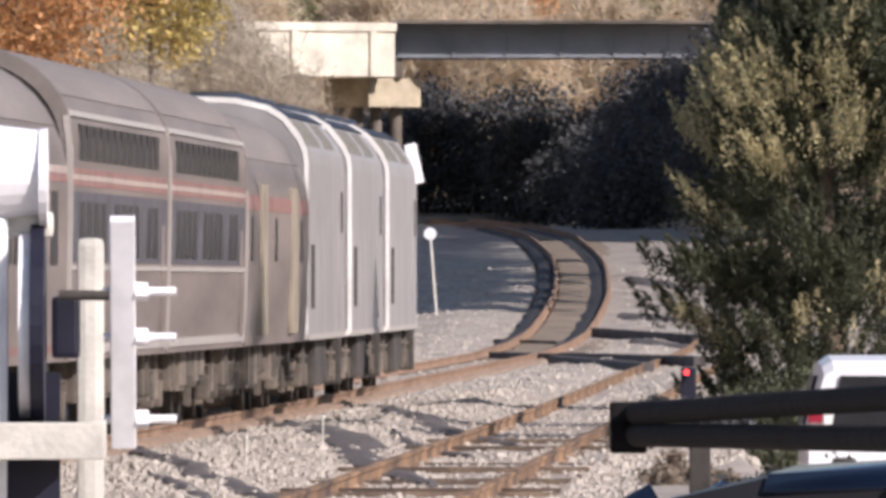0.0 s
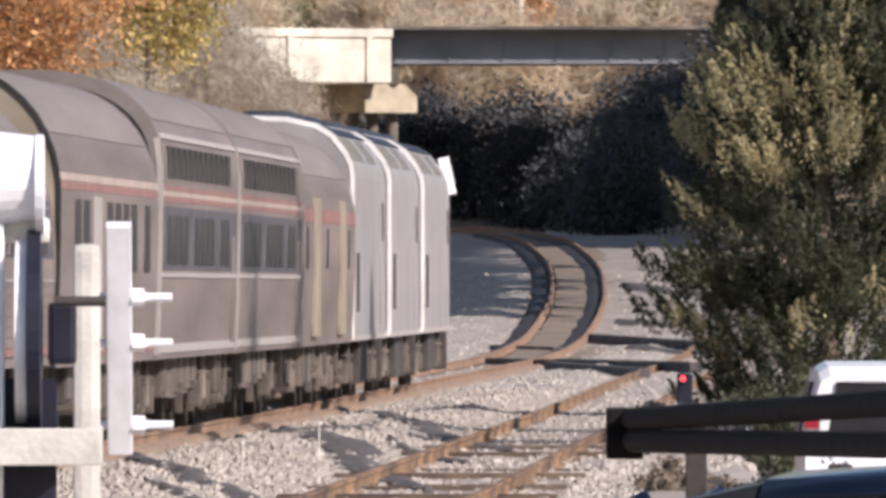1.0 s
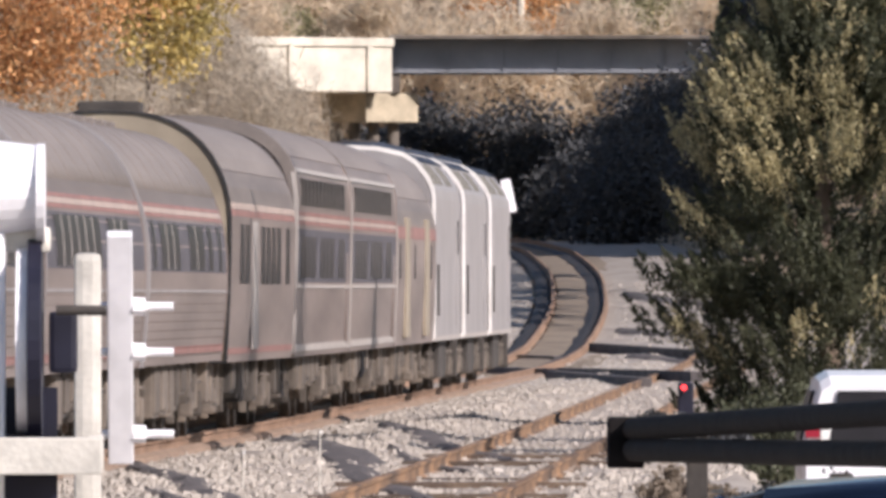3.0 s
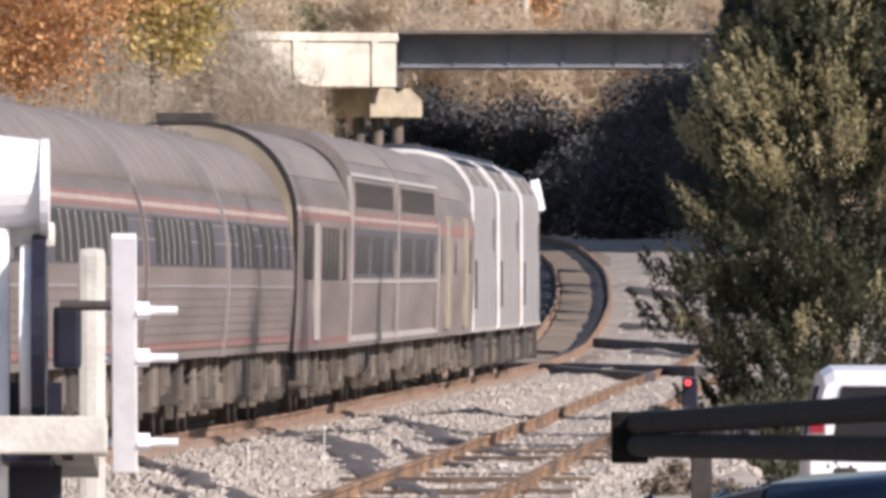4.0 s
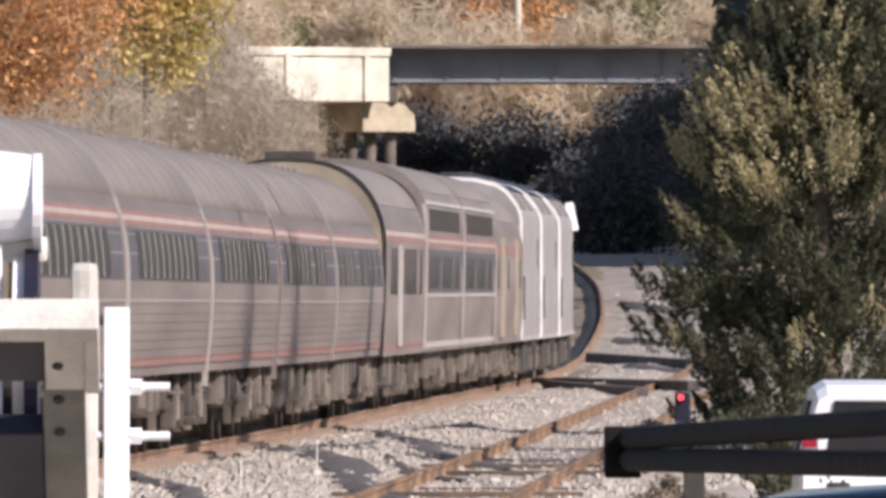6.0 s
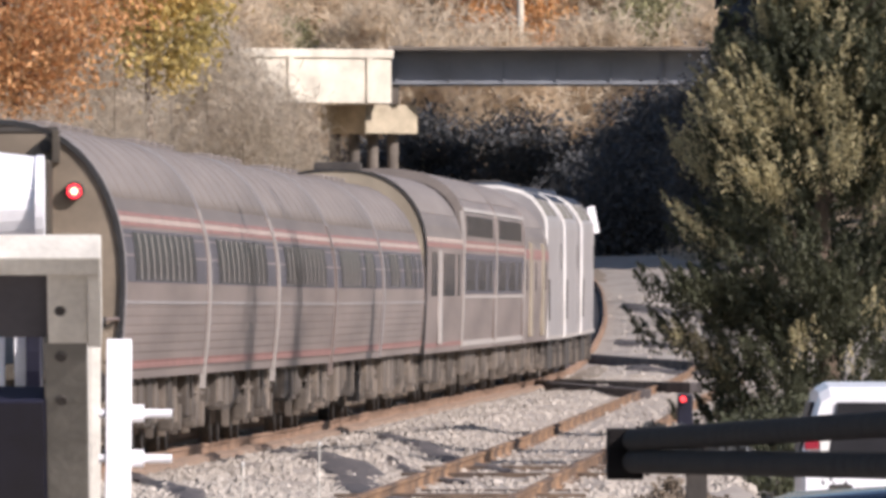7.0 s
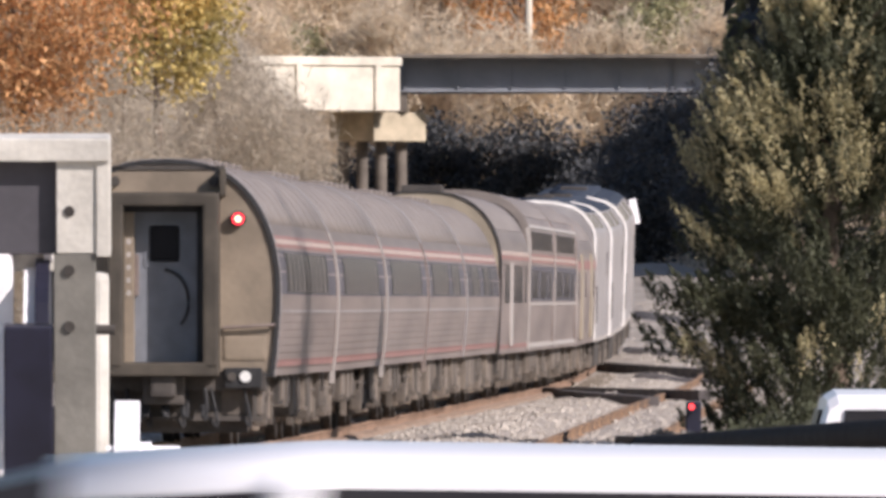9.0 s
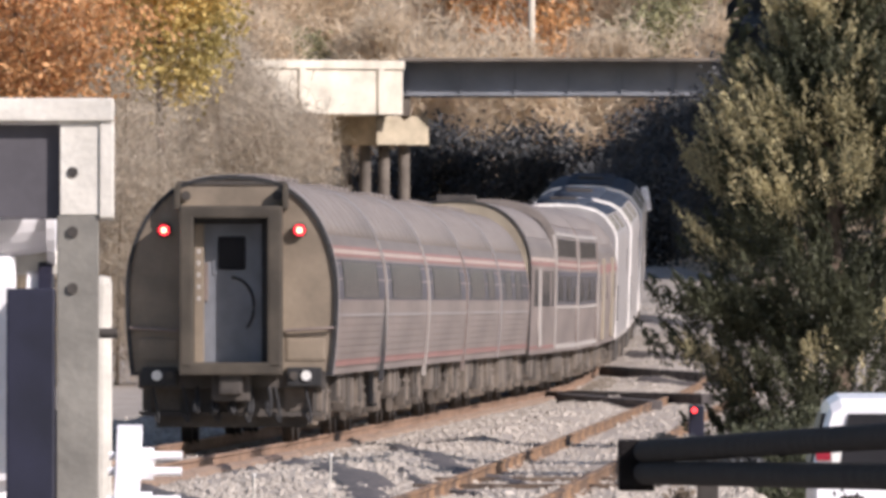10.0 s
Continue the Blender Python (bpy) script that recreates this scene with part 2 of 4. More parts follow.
bx = sorted(set(list(np.arange(-60, -20, 8.0)) + list(np.arange(-20, 20, 1.2)) + list(np.arange(20, 61, 8.0))))


def bank_z(x, y):
    """Leaf-strewn banks lie over the stone away from the line."""
    yc = min(y, 1000)
    side = abs(x - line_x(yc))
    cover = min(1.0, max(0.0, (side - 4.5) / 2)) if y < 808 else 1.0
    return ground_z(x, y) + (cover - .6) * .5 + max(0.0, y - 885) * .22


sheet("bank", bx, list(np.arange(632, 1000, 5.0)) + [1050, 1150], bank_z, LITTER, "brown leaf-strewn bank behind the railway curve")


def top_z(x, y):
    """The upper of stone and bank."""
    return max(ground_z(x, y), bank_z(x, y)) if 632 < y < 1150 and abs(x) < 60 else ground_z(x, y)


def rail_mesh(x_of, z_of, lean_of, y0, y1, off, mat, parent, step=2.0):
    """One rail: foot, web and head, following the line at off metres from its middle."""
    prof = [(-.07, 0), (.07, 0), (.07, .014), (.012, .03), (.012, .125), (.036, .135), (.036, .17), (-.036, .17), (-.036, .135), (-.012, .125), (-.012, .03), (-.07, .014)]
    rings = []
    for y in np.arange(y0, y1 + .1, step):
        a = radians(lean_of(y))
        rings.append([(x_of(y) + (off + px) * math.cos(a) + pz * math.sin(a), y, z_of(y) - .17 - (off + px) * math.sin(a) + pz * math.cos(a)) for px, pz in prof])
    return part("rail", skin(rings), mat, parent)


def track(name, label, x_of, z_of, lean_of, y0, y1, tie_from, tie_to, lift=0.0, steel=RUST, sunk=0.0):
    t = thing(name, label, "railway track", kind="structure")
    for off in (-.7525, .7525):
        rail_mesh(x_of, z_of, lean_of, y0, y1, off, steel, t)
    base = part("tie", boxed(-1.3, 1.3, -.115, .115, -.17, 0, bevel=.015), TIE, t)
    first = True
    rest = bmesh.new()
    rng = random.Random(4)
    proud = random.Random(17)
    for y in np.arange(y0, y1, .55):
        up = lift * proud.uniform(.6, 1) * (proud.random() < .09)      # some ties stand out of the stone
        m = pose(x_of(y) + rng.uniform(-.05, .05), y, z_of(y) - .175 - sunk + up * max(0.0, min(1.0, (330 - y) / 60)) + rng.uniform(-.02, .012), 0, lean_of(y), -math.degrees(math.atan((x_of(y + 1) - x_of(y - 1)) / 2)) + rng.uniform(-1.5, 1.5))
        if tie_from <= y < tie_to:
            if first:
                base.matrix_basis, first = m, False
            else:
                again(base, m)
        else:
            bmesh.ops.create_cube(rest, size=1, matrix=m @ Matrix.Translation((0, 0, -.085)) @ Matrix.Diagonal((2.6, .23, .17, 1)))
    tagged(part("far_ties", rest, TIE, t), kind="stuff")
    return t


track("main_track", "rusty main line track curving through pale ballast", line_x, line_z, lean, -20, 900, 205, 370, sunk=.035)
track("siding_track", "rusty siding track with weathered timber ties", siding_x, lambda y: line_z(y) - .04, lambda y: 0, 100, 560, 165, 330, .16, SIDING_RUST, .085)


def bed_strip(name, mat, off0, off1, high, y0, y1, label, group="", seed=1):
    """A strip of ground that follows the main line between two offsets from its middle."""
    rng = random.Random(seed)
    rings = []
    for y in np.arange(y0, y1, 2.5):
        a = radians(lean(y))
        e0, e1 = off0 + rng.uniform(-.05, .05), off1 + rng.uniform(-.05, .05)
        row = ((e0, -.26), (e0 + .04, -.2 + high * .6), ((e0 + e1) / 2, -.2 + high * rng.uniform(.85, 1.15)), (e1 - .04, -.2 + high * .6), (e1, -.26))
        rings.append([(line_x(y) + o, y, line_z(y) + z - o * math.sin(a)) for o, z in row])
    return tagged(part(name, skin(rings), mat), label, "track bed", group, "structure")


bed_strip("track_bed", BED, -.66, .66, .045, 495, 760, "brown dusty stone between the rails of the curve")
bed_strip("track_shoulder", BED, .84, 1.55, .03, 495, 700, "brown dusty shoulder along the outer rail of the curve", seed=2)
bed_strip("rust_stained_strip", RUST_BED, .80, 1.06, .10, 120, 497, "rust-stained stone along the near rail", seed=5)
# raised black strips stand in for each rail's shadow on the curve
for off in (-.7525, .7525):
    bed_strip("grease_strip", RAIL_SHADE, off - .52, off - .06, .10, 512, 745, "black strip standing for the rail's shadow along the curve", "greased strips along the rails", seed=3)
# ---- the train ----
def tube_profile(half, sill, top, belt, tuck, n=10, ribs=0, eave=None):
    """Right half of a car's outline from the sill up to the roof's middle, mirrored to a closed outline."""
    pts = []
    eave = eave or belt + 0.35
    if ribs:
        for i in range(ribs):
            z = sill + (belt - .35 - sill) * i / ribs
            dz = (belt - .35 - sill) / ribs
            x = half - tuck * (1 - (z - sill) / (belt - sill)) ** 2
            pts += [(x, z), (x + .0006, z + dz * .3), (x + .0006, z + dz * .6), (x, z + dz * .85)]
    for i in range(5):
        z = (belt - .35 if ribs else sill) + (belt - (belt - .35 if ribs else sill)) * i / 4
        pts.append((half - tuck * (1 - (z - sill) / (belt - sill)) ** 2, z))
    for i in range(1, n + 1):
        a = math.pi / 2 * i / n
        pts.append((half * max(0, math.cos(a)) ** 0.78, belt + (eave - belt) * min(1, i / 2) * 0 + (top - belt) * math.sin(a) ** 1.0))
    right = pts[:-1]
    return right + [(0, top)] + [(-x, z) for x, z in reversed(right)]


def side_x(profile, z):
    """How far out the right side lies at the height z."""
    right = [p for p in profile if p[0] > 0]
    return float(np.interp(z, [p[1] for p in right], [p[0] for p in right]))


def band(profile, z0, z1, y0, y1, mat, parent, name, proud=.005, label="", both=True):
    """A flush strip on the car's side between two heights."""
    out = []
    for s in ((1, -1) if both else (1,)):
        zs = np.linspace(z0, z1, 4)
        outer = [(s * (side_x(profile, z) + proud), z) for z in zs]
        inner = [(s * (side_x(profile, z) - .03), z) for z in reversed(zs)]
        out.append(part(name, along(outer + inner, y0, y1), mat, parent, label))
    return out


def truck(car, y, outer=1.12):
    """A four-wheeled truck with frames, springs, boxes, brake hangers and wheels."""
    t = part("truck", boxed(-.5, .5, -.4, .4, .55, .95, bevel=.05), IRON, car)
    t.matrix_basis = pose(0, y, 0)
    for s in (1, -1):
        bm = boxed(s * outer - .07, s * outer + .07, -1.75, 1.75, .52, .68, bevel=.03)
        box(bm, s * outer - .06, s * outer + .06, -.45, .45, .30, .52, bevel=.03)
        part("side_frame", bm, DUSTY, t)
        for w in (-1.3, 1.3):
            part("axle_box", boxed(s * outer - .02, s * outer + .16, w - .17, w + .17, .30, .62, bevel=.04), DUSTY, t)
            wh = part("wheel", rod(rod(bmesh.new(), (s * .68, w, .46), (s * .81, w, .46), .46, seg=28), (s * .66, w, .46), (s * .685, w, .46), .49, seg=28), IRON, t)
            part("hub", rod(bmesh.new(), (s * .81, w, .46), (s * .86, w, .46), .2, seg=14), DUSTY, wh)
        for w in (-.35, .35):
            part("spring", rod(bmesh.new(), (s * (outer + .05), w, .40), (s * (outer + .05), w, .82), .10, seg=12), DUSTY, t)
        for w in (-1.95, 1.95):
            part("brake_hanger", boxed(s * (outer - .1) - .05, s * (outer - .1) + .05, w - .06, w + .06, .22, .98, bevel=.02), DUSTY, t)
        part("air_pipe", rod(bmesh.new(), (s * (outer + .12), -2.0, .74), (s * (outer + .12), 2.0, .72), .025, seg=7), DUSTY, t)
        part("damper", rod(bmesh.new(), (s * (outer + .1), -.75, .42), (s * (outer + .14), -.62, 1.0), .05, seg=9), DUSTY, t)
    for w in (-1.3, 1.3):
        part("axle", rod(bmesh.new(), (-.8, w, .46), (.8, w, .46), .08), IRON, t)
    return t


def underside(car, seed, y0=-6.2, y1=6.2):
    """Boxes, tanks and pipes hung under the floor, with gaps between them."""
    rng = random.Random(seed)
    y = y0
    while y < y1 - 1.2:
        ln = rng.uniform(.7, 1.9)
        h = rng.uniform(.34, .60)
        tank = rng.random() < .3
        for s in (1, -1):
            if tank:
                part("air_tank", rod(bmesh.new(), (s * 1.05, y, .70), (s * 1.05, y + ln, .70), .22, seg=14), DUSTY, car)
            else:
                eb = part("equipment_box", boxed(min(s * .5, s * 1.32), max(s * .5, s * 1.32), y, y + ln, h, 1.0, bevel=.03), DUSTY if rng.random() < .7 else IRON, car)
                part("lid", boxed(min(s * 1.31, s * 1.345), max(s * 1.31, s * 1.345), y + .08, y + ln - .08, h + .06, .93, bevel=.01), DUSTY, eb)
            part("hanger", boxed(s * 1.2 - .03, s * 1.2 + .03, y - .14, y - .08, .55, 1.0), DUSTY, car)
        y += ln + rng.uniform(.35, .9)
    part("centre_sill", boxed(-.3, .3, -HALF + .3, HALF - .3, .72, 1.0, bevel=.02), IRON, car)
    for s in (1, -1):
        for e in (-1, 1):
            yy = e * (HALF - .45)
            st = part("step_well", boxed(min(s * .75, s * 1.30), max(s * .75, s * 1.30), yy - .38, yy + .38, .46, 1.0, bevel=.02), DUSTY, car)
            part("step", boxed(min(s * 1.2, s * 1.35), max(s * 1.2, s * 1.35), yy - .36, yy + .36, .40, .45), DUSTY, st)


def coupler(car, y, s):
    bm = boxed(-.10, .10, min(y, y + s * .55), max(y, y + s * .55), .74, .98, bevel=.03)
    box(bm, -.17, .17, min(y + s * .35, y + s * .62), max(y + s * .35, y + s * .62), .70, 1.02, bevel=.05)
    part("coupler", bm, IRON, car)


HALF = 12.65
AM = tube_profile(1.53, .98, 3.86, 2.15, .08, n=12, ribs=8)
VW = tube_profile(1.56, .95, 4.27, 3.25, .05, n=10)
HE = tube_profile(1.56, .95, 4.12, 2.75, .06, n=10)


def collar(car, prof, y, mat, grow=.035, name="end_collar", depth=.16, inset=.93):
    g = [(x * (1 + grow / 1.6), 2.2 + (z - 2.2) * (1 + grow / 2.0)) for x, z in prof]
    inner = [(x * inset, 2.2 + (z - 2.2) * inset) for x, z in prof]
    rings = [[(x, y, z) for x, z in inner], [(x, y, z) for x, z in g], [(x, y + depth, z) for x, z in g], [(x, y + depth, z) for x, z in inner]]
    bm = skin(rings, True, False)
    part(name, bm, mat, car)


def edge_trim(car, prof, y, z0, z1, mat, proud=.02):
    """Bright upright edges at a car's tail end."""
    for s in (1, -1):
        zs = np.linspace(z0, z1, 8)
        outer = [(s * (side_x(prof, z) + proud), z) for z in zs]
        inner = [(s * (side_x(prof, z) - .05), z) for z in reversed(zs)]
        part("end_trim", along(outer + inner, y, y + .14), mat, car, "bright steel edge trim")


def diaphragm(car, y, s, mat):
    bm = bmesh.new()
    a, b = min(y, y + s * .38), max(y, y + s * .38)
    box(bm, -.62, -.46, a, b, 1.12, 3.32, bevel=.03)
    box(bm, .46, .62, a, b, 1.12, 3.32, bevel=.03)
    box(bm, -.62, .62, a, b, 3.32, 3.50, bevel=.03)
    box(bm, -.62, .62, a, b, 1.02, 1.14, bevel=.02)
    part("diaphragm", bm, mat, car)


def coach(label, group, windows, last=False, seam=STEEL_BRIGHT):
    """A round-sided stainless coach."""
    car = thing("passenger_coach", label, "railway coach", group)
    part("body", along(AM, -HALF, HALF), STEEL, car, smooth=False)
    cap = [(x * 1.006, z + .012) for x, z in AM if z > 2.92]
    part("roof", along(cap + [(-1.2, 2.9), (1.2, 2.9)], -HALF + .02, HALF - .02, False), STEEL_ROOF, car, "dull grey steel roof", True)
    for y in np.arange(-HALF + 3.3, HALF - 2, 3.05):
        rib = [(x * 1.010, z + .018) for x, z in AM if z > 2.92]
        part("roof_rib", along(rib + [(-1.1, 3.0), (1.1, 3.0)], y, y + .07), STEEL_ROOF, car)
    band(AM, 2.07, 2.66, -HALF + .3, HALF - .3, BLUE, car, "window_band", .004)
    band(AM, 2.70, 2.745, -HALF + .15, HALF - .15, RED, car, "red_stripe", .006)
    band(AM, 2.75, 2.81, -HALF + .15, HALF - .15, WHITE_STRIPE, car, "white_stripe", .006)
    band(AM, 2.815, 2.86, -HALF + .15, HALF - .15, RED, car, "red_stripe", .006)
    band(AM, 1.10, 1.19, -HALF + .15, HALF - .15, RED, car, "lower_red_stripe", .017)
    band(AM, 1.83, 1.86, -HALF + .1, HALF - .1, SILVER, car, "belt_rail", .012)
    pane = {}
    for y0, y1 in windows:
        for s in (1, -1):
            zs = (2.10, 2.30, 2.48, 2.63)
            o = [(s * (side_x(AM, z) + .009), z) for z in zs]
            i = [(s * (side_x(AM, z) - .02), z) for z in reversed(zs)]
            key = (s, round(y1 - y0, 3))
            if key in pane:
                again(pane[key], pose(0, (y0 + y1) / 2, 0), car)
            else:
                pane[key] = part("window", along(o + i, (y0 - y1) / 2, (y1 - y0) / 2), GLASS_DARK, car)
                pane[key].matrix_basis = pose(0, (y0 + y1) / 2, 0)
    posts = [(a[1] + b[0]) / 2 for a, b in zip(windows, windows[1:]) if b[0] - a[1] < .6]
    for s in (1, -1):
        first = None
        for y in posts:
            if first:
                again(first, pose(0, y, 0))
            else:
                zs = (2.10, 2.30, 2.48, 2.63)
                o = [(s * (side_x(AM, z) + .0112), z) for z in zs]
                i = [(s * (side_x(AM, z) - .02), z) for z in reversed(zs)]
                first = part("window_post", along(o + i, -.06, .06), STEEL_BRIGHT, car)
                first.matrix_basis = pose(0, y, 0)
    collar(car, AM, -HALF - .03, SILVER, .022)
    if seam:
        edge_trim(car, AM, -HALF - .04, .80, 2.98, seam)
    collar(car, AM, HALF - .13, STEEL, .012, "front_collar")
    for y in (-9.1, 9.1):
        truck(car, y)
    underside(car, len(label))
    coupler(car, HALF, 1)
    coupler(car, -HALF, -1)
    diaphragm(car, HALF, 1, RUBBER)
    if not last:
        diaphragm(car, -HALF, -1, RUBBER)
    for y in (-4.4, -1.5, 1.4, 4.3, 7.2):
        part("roof_hatch", boxed(-.32, .32, y, y + .7, 3.84, 3.93, bevel=.03), STEEL_ROOF, car)
    if last:
        rear_end(car)
        collar(car, AM, -HALF - .12, RUBBER, .012, "end_rim", .08, .968)
    return car


def rear_end(car):
    """The tail: end wall with its door in a deep frame, lamps, step box, hoses."""
    y = -HALF - .02
    wall = [(x * .985, z * .995) for x, z in AM]
    part("end_wall", along(wall, y - .06, y + .1), END_PAINT, car, "dusty tan end wall")
    fr = bmesh.new()
    for s in (1, -1):
        box(fr, min(s * .53, s * .74), max(s * .53, s * .74), y - .70, y - .02, 1.05, 3.30, bevel=.04)
    box(fr, -.74, .74, y - .70, y - .02, 3.24, 3.42, bevel=.04)
    box(fr, -.74, .74, y - .70, y - .02, .98, 1.16, bevel=.03)
    part("door_frame", fr, FRAME_OLIVE, car, "olive weathered diaphragm frame")
    part("door_jamb", boxed(-.535, -.40, y - .30, y - .03, 1.16, 3.24, bevel=.01), END_PAINT, car)
    inner = bmesh.new()
    for s in (1, -1):
        box(inner, min(s * .44, s * .535), max(s * .44, s * .535), y - .12 if s < 0 else y - .34, y - .03, 1.16, 3.24, bevel=.01)
    box(inner, -.535, .535, y - .34, y - .03, 3.16, 3.24)
    part("door_gasket", inner, RUBBER, car)
    door = part("end_door", boxed(-.44, .44, y - .10, y - .055, 1.16, 3.18, bevel=.01), DOOR_BLUE, car, "scuffed pale blue-grey end door")
    part("door_window", boxed(-.20, .20, y - .112, y - .10, 2.50, 2.98, bevel=.05), GLASS_DARK, door)
    wf = bmesh.new()
    for s in (1, -1):
        box(wf, min(s * .20, s * .27), max(s * .20, s * .27), y - .118, y - .098, 2.43, 3.05)
    box(wf, -.20, .20, y - .118, y - .098, 2.98, 3.05)
    box(wf, -.20, .20, y - .118, y - .098, 2.43, 2.50)
    part("window_frame", wf, DOOR_BLUE, door)
    pts = [(.0 + .32 * math.sin(a), y - .14, 1.55 + .42 + .42 * math.cos(a)) for a in np.linspace(0, 2.4, 12)]
    part("hanging_cable", hose_mesh(pts, .018), RUBBER, door)
    part("latch", boxed(-.40, -.34, y - .15, y - .10, 2.05, 2.6, bevel=.01), STEEL, door)
    for k in range(5):
        part("stencil_bar", boxed(-.50, -.44 - .004 * (k % 2), y - .306, y - .298, 2.05 + k * .17, 2.05 + k * .17 + .07), STEEL_BRIGHT, car)
    for s in (1, -1):
        part("hood_fin", boxed(min(s * .74, s * .82), max(s * .74, s * .82), y - .34, y - .02, 3.38, 3.74, bevel=.01), FRAME_OLIVE, car)
    part("hood_panel", boxed(-.74, .74, y - .10, y - .05, 3.42, 3.70, bevel=.01), END_PAINT, car)
    part("roof_lip", boxed(-.80, .80, y - .10, y - .02, 3.72, 3.78, bevel=.01), IRON, car)
    for s in (1, -1):
        part("hood_lamp", rod(bmesh.new(), (s * .66, y - .20, 3.57), (s * .66, y - .06, 3.57), .07, seg=14), IRON, car)
        bez = part("tail_lamp", rod(bmesh.new(), (s * .98, y - .16, 3.07), (s * .98, y - .04, 3.07), .105, seg=20), RUBBER, car)
        part("lens", rod(bmesh.new(), (s * .98, y - .185, 3.07), (s * .98, y - .16, 3.07), .08, .068, seg=20), LAMP_RED, bez, "lit red lens")
        part("bulb", rod(bmesh.new(), (s * .98, y - .20, 3.07), (s * .98, y - .184, 3.07), .038, .022, seg=14), LAMP_CORE, bez)
        part("grab_rail", rod(rod(rod(bmesh.new(), (s * .78, y - .14, 1.62), (s * 1.48, y - .14, 1.66), .022, seg=8), (s * .80, y - .14, 1.62), (s * .80, y - .02, 1.62), .02), (s * 1.46, y - .14, 1.66), (s * 1.46, y - .02, 1.66), .02), STEEL, car)
        part("step_pocket", boxed(min(s * .78, s * 1.36), max(s * .78, s * 1.36), y - .075, y - .03, 1.18, 1.52, bevel=.04), END_PAINT, car)
    buf = part("buffer_beam", boxed(-1.35, 1.35, y - .12, y + .25, .78, 1.04, bevel=.02), IRON, car)
    for s in (1, -1):
        sock = part("cable_socket", boxed(min(s * .80, s * 1.30), max(s * .80, s * 1.30), y - .22, y - .05, .82, 1.09, bevel=.02), RUBBER, car)
        part("marker_lens", rod(bmesh.new(), (s * 1.08, y - .25, .97), (s * 1.08, y - .22, .97), .075, seg=16), LENS_WHITE, sock)
        part("socket_cap", rod(bmesh.new(), (s * .90, y - .25, .97), (s * .90, y - .22, .97), .06, seg=14), IRON, sock)
    rng = random.Random(8)
    for k in range(5):
        x = -.5 + k * .26
        pts = [(x + .03 * math.sin(a * 2), y - .15 - .22 * math.sin(a), .80 - .42 * math.sin(a) * rng.uniform(.8, 1)) for a in np.linspace(0, 2.6, 8)]
        part("air_hose", hose_mesh(pts, .03), RUBBER, car)
    for k in range(6):
        x = -1.15 + k * .44
        pts = [(x + .10 * math.sin(a * 1.3), y - .10 - .10 * math.sin(a), .84 - .55 * math.sin(a)) for a in np.linspace(0, 2.2, 7)]
        part("jumper_cable", hose_mesh(pts, .022), RUBBER, car)
    part("draft_gear", boxed(-.28, .28, y - .45, y + .3, .60, 1.0, bevel=.04), IRON, car)
    part("snow_plate", boxed(-1.1, 1.1, y + .1, y + .16, .22, .80, bevel=.02), IRON, car)
    part("end_underframe", boxed(-1.25, 1.25, y + .5, y + .8, .42, 1.0, bevel=.04), IRON, car)
    part("pilot_step", boxed(-1.3, 1.3, y - .1, y + .2, .38, .44), IRON, car)
    for s in (1, -1):
        part("step_hanger", boxed(s * 1.2 - .03, s * 1.2 + .03, y - .05, y + .05, .40, .80), IRON, car)


def sleeper(label, group):
    """A tall car with two rows of windows."""
    car = thing("sleeping_car", label, "railway coach", group)
    part("body", along(VW, -HALF, HALF), STEEL, car)
    cap = [(x * 1.005, z + .012) for x, z in VW if z > 3.62]
    part("roof", along(cap + [(-1.1, 3.6), (1.1, 3.6)], -HALF + .02, HALF - .02), STEEL_ROOF, car)
    band(VW, 3.50, 3.56, -HALF + .1, HALF - .1, STEEL_BRIGHT, car, "roof_gutter", .03)
    band(VW, 2.78, 2.835, -HALF + .1, HALF - .1, RED, car, "red_stripe", .006)
    band(VW, 2.84, 2.90, -HALF + .1, HALF - .1, WHITE_STRIPE, car, "white_stripe", .006)
    band(VW, 2.905, 2.96, -HALF + .1, HALF - .1, RED, car, "red_stripe", .006)
    band(VW, 1.98, 2.72, -HALF + .1, HALF - .1, BLUE, car, "window_band", .004)
    band(VW, 1.90, 1.95, -HALF + .1, HALF - .1, STEEL_BRIGHT, car, "belt_rail", .02)
    band(VW, 1.02, 1.12, -HALF + .1, HALF - .1, STEEL_BRIGHT, car, "sill_rail", .02)
    for z0, z1 in ((2.05, 2.66), (3.05, 3.42)):
        for s in (1, -1):
            first = None
            for k in range(12):
                y = -10.0 + k * 1.75
                if k in (4, 9) and z0 < 2.5:
                    continue
                if first:
                    again(first, pose(0, y, 0))
                else:
                    x = side_x(VW, (z0 + z1) / 2) + .008
                    first = part("window", boxed(min(s * (x - .03), s * x), max(s * (x - .03), s * x), -.68, .68, z0, z1), GLASS_DARK, car)
                    first.matrix_basis = pose(0, y, 0)
    for s in (1, -1):
        x = side_x(VW, 2.0) + .012
        part("door", boxed(min(s * (x - .03), s * x), max(s * (x - .03), s * x), 11.0, 11.9, 1.1, 3.1), STEEL, car)
    collar(car, VW, -HALF - .03, STEEL_ROOF, .014)
    edge_trim(car, VW, -HALF - .04, 1.0, 3.5, STEEL_BRIGHT)
    collar(car, VW, HALF - .13, STEEL, .012, "front_collar")
    common(car, 3)
    return car


def common(car, seed):
    for y in (-9.1, 9.1):
        truck(car, y)
    underside(car, seed)
    coupler(car, HALF, 1)
    coupler(car, -HALF, -1)
    diaphragm(car, HALF, 1, RUBBER)
    diaphragm(car, -HALF, -1, RUBBER)


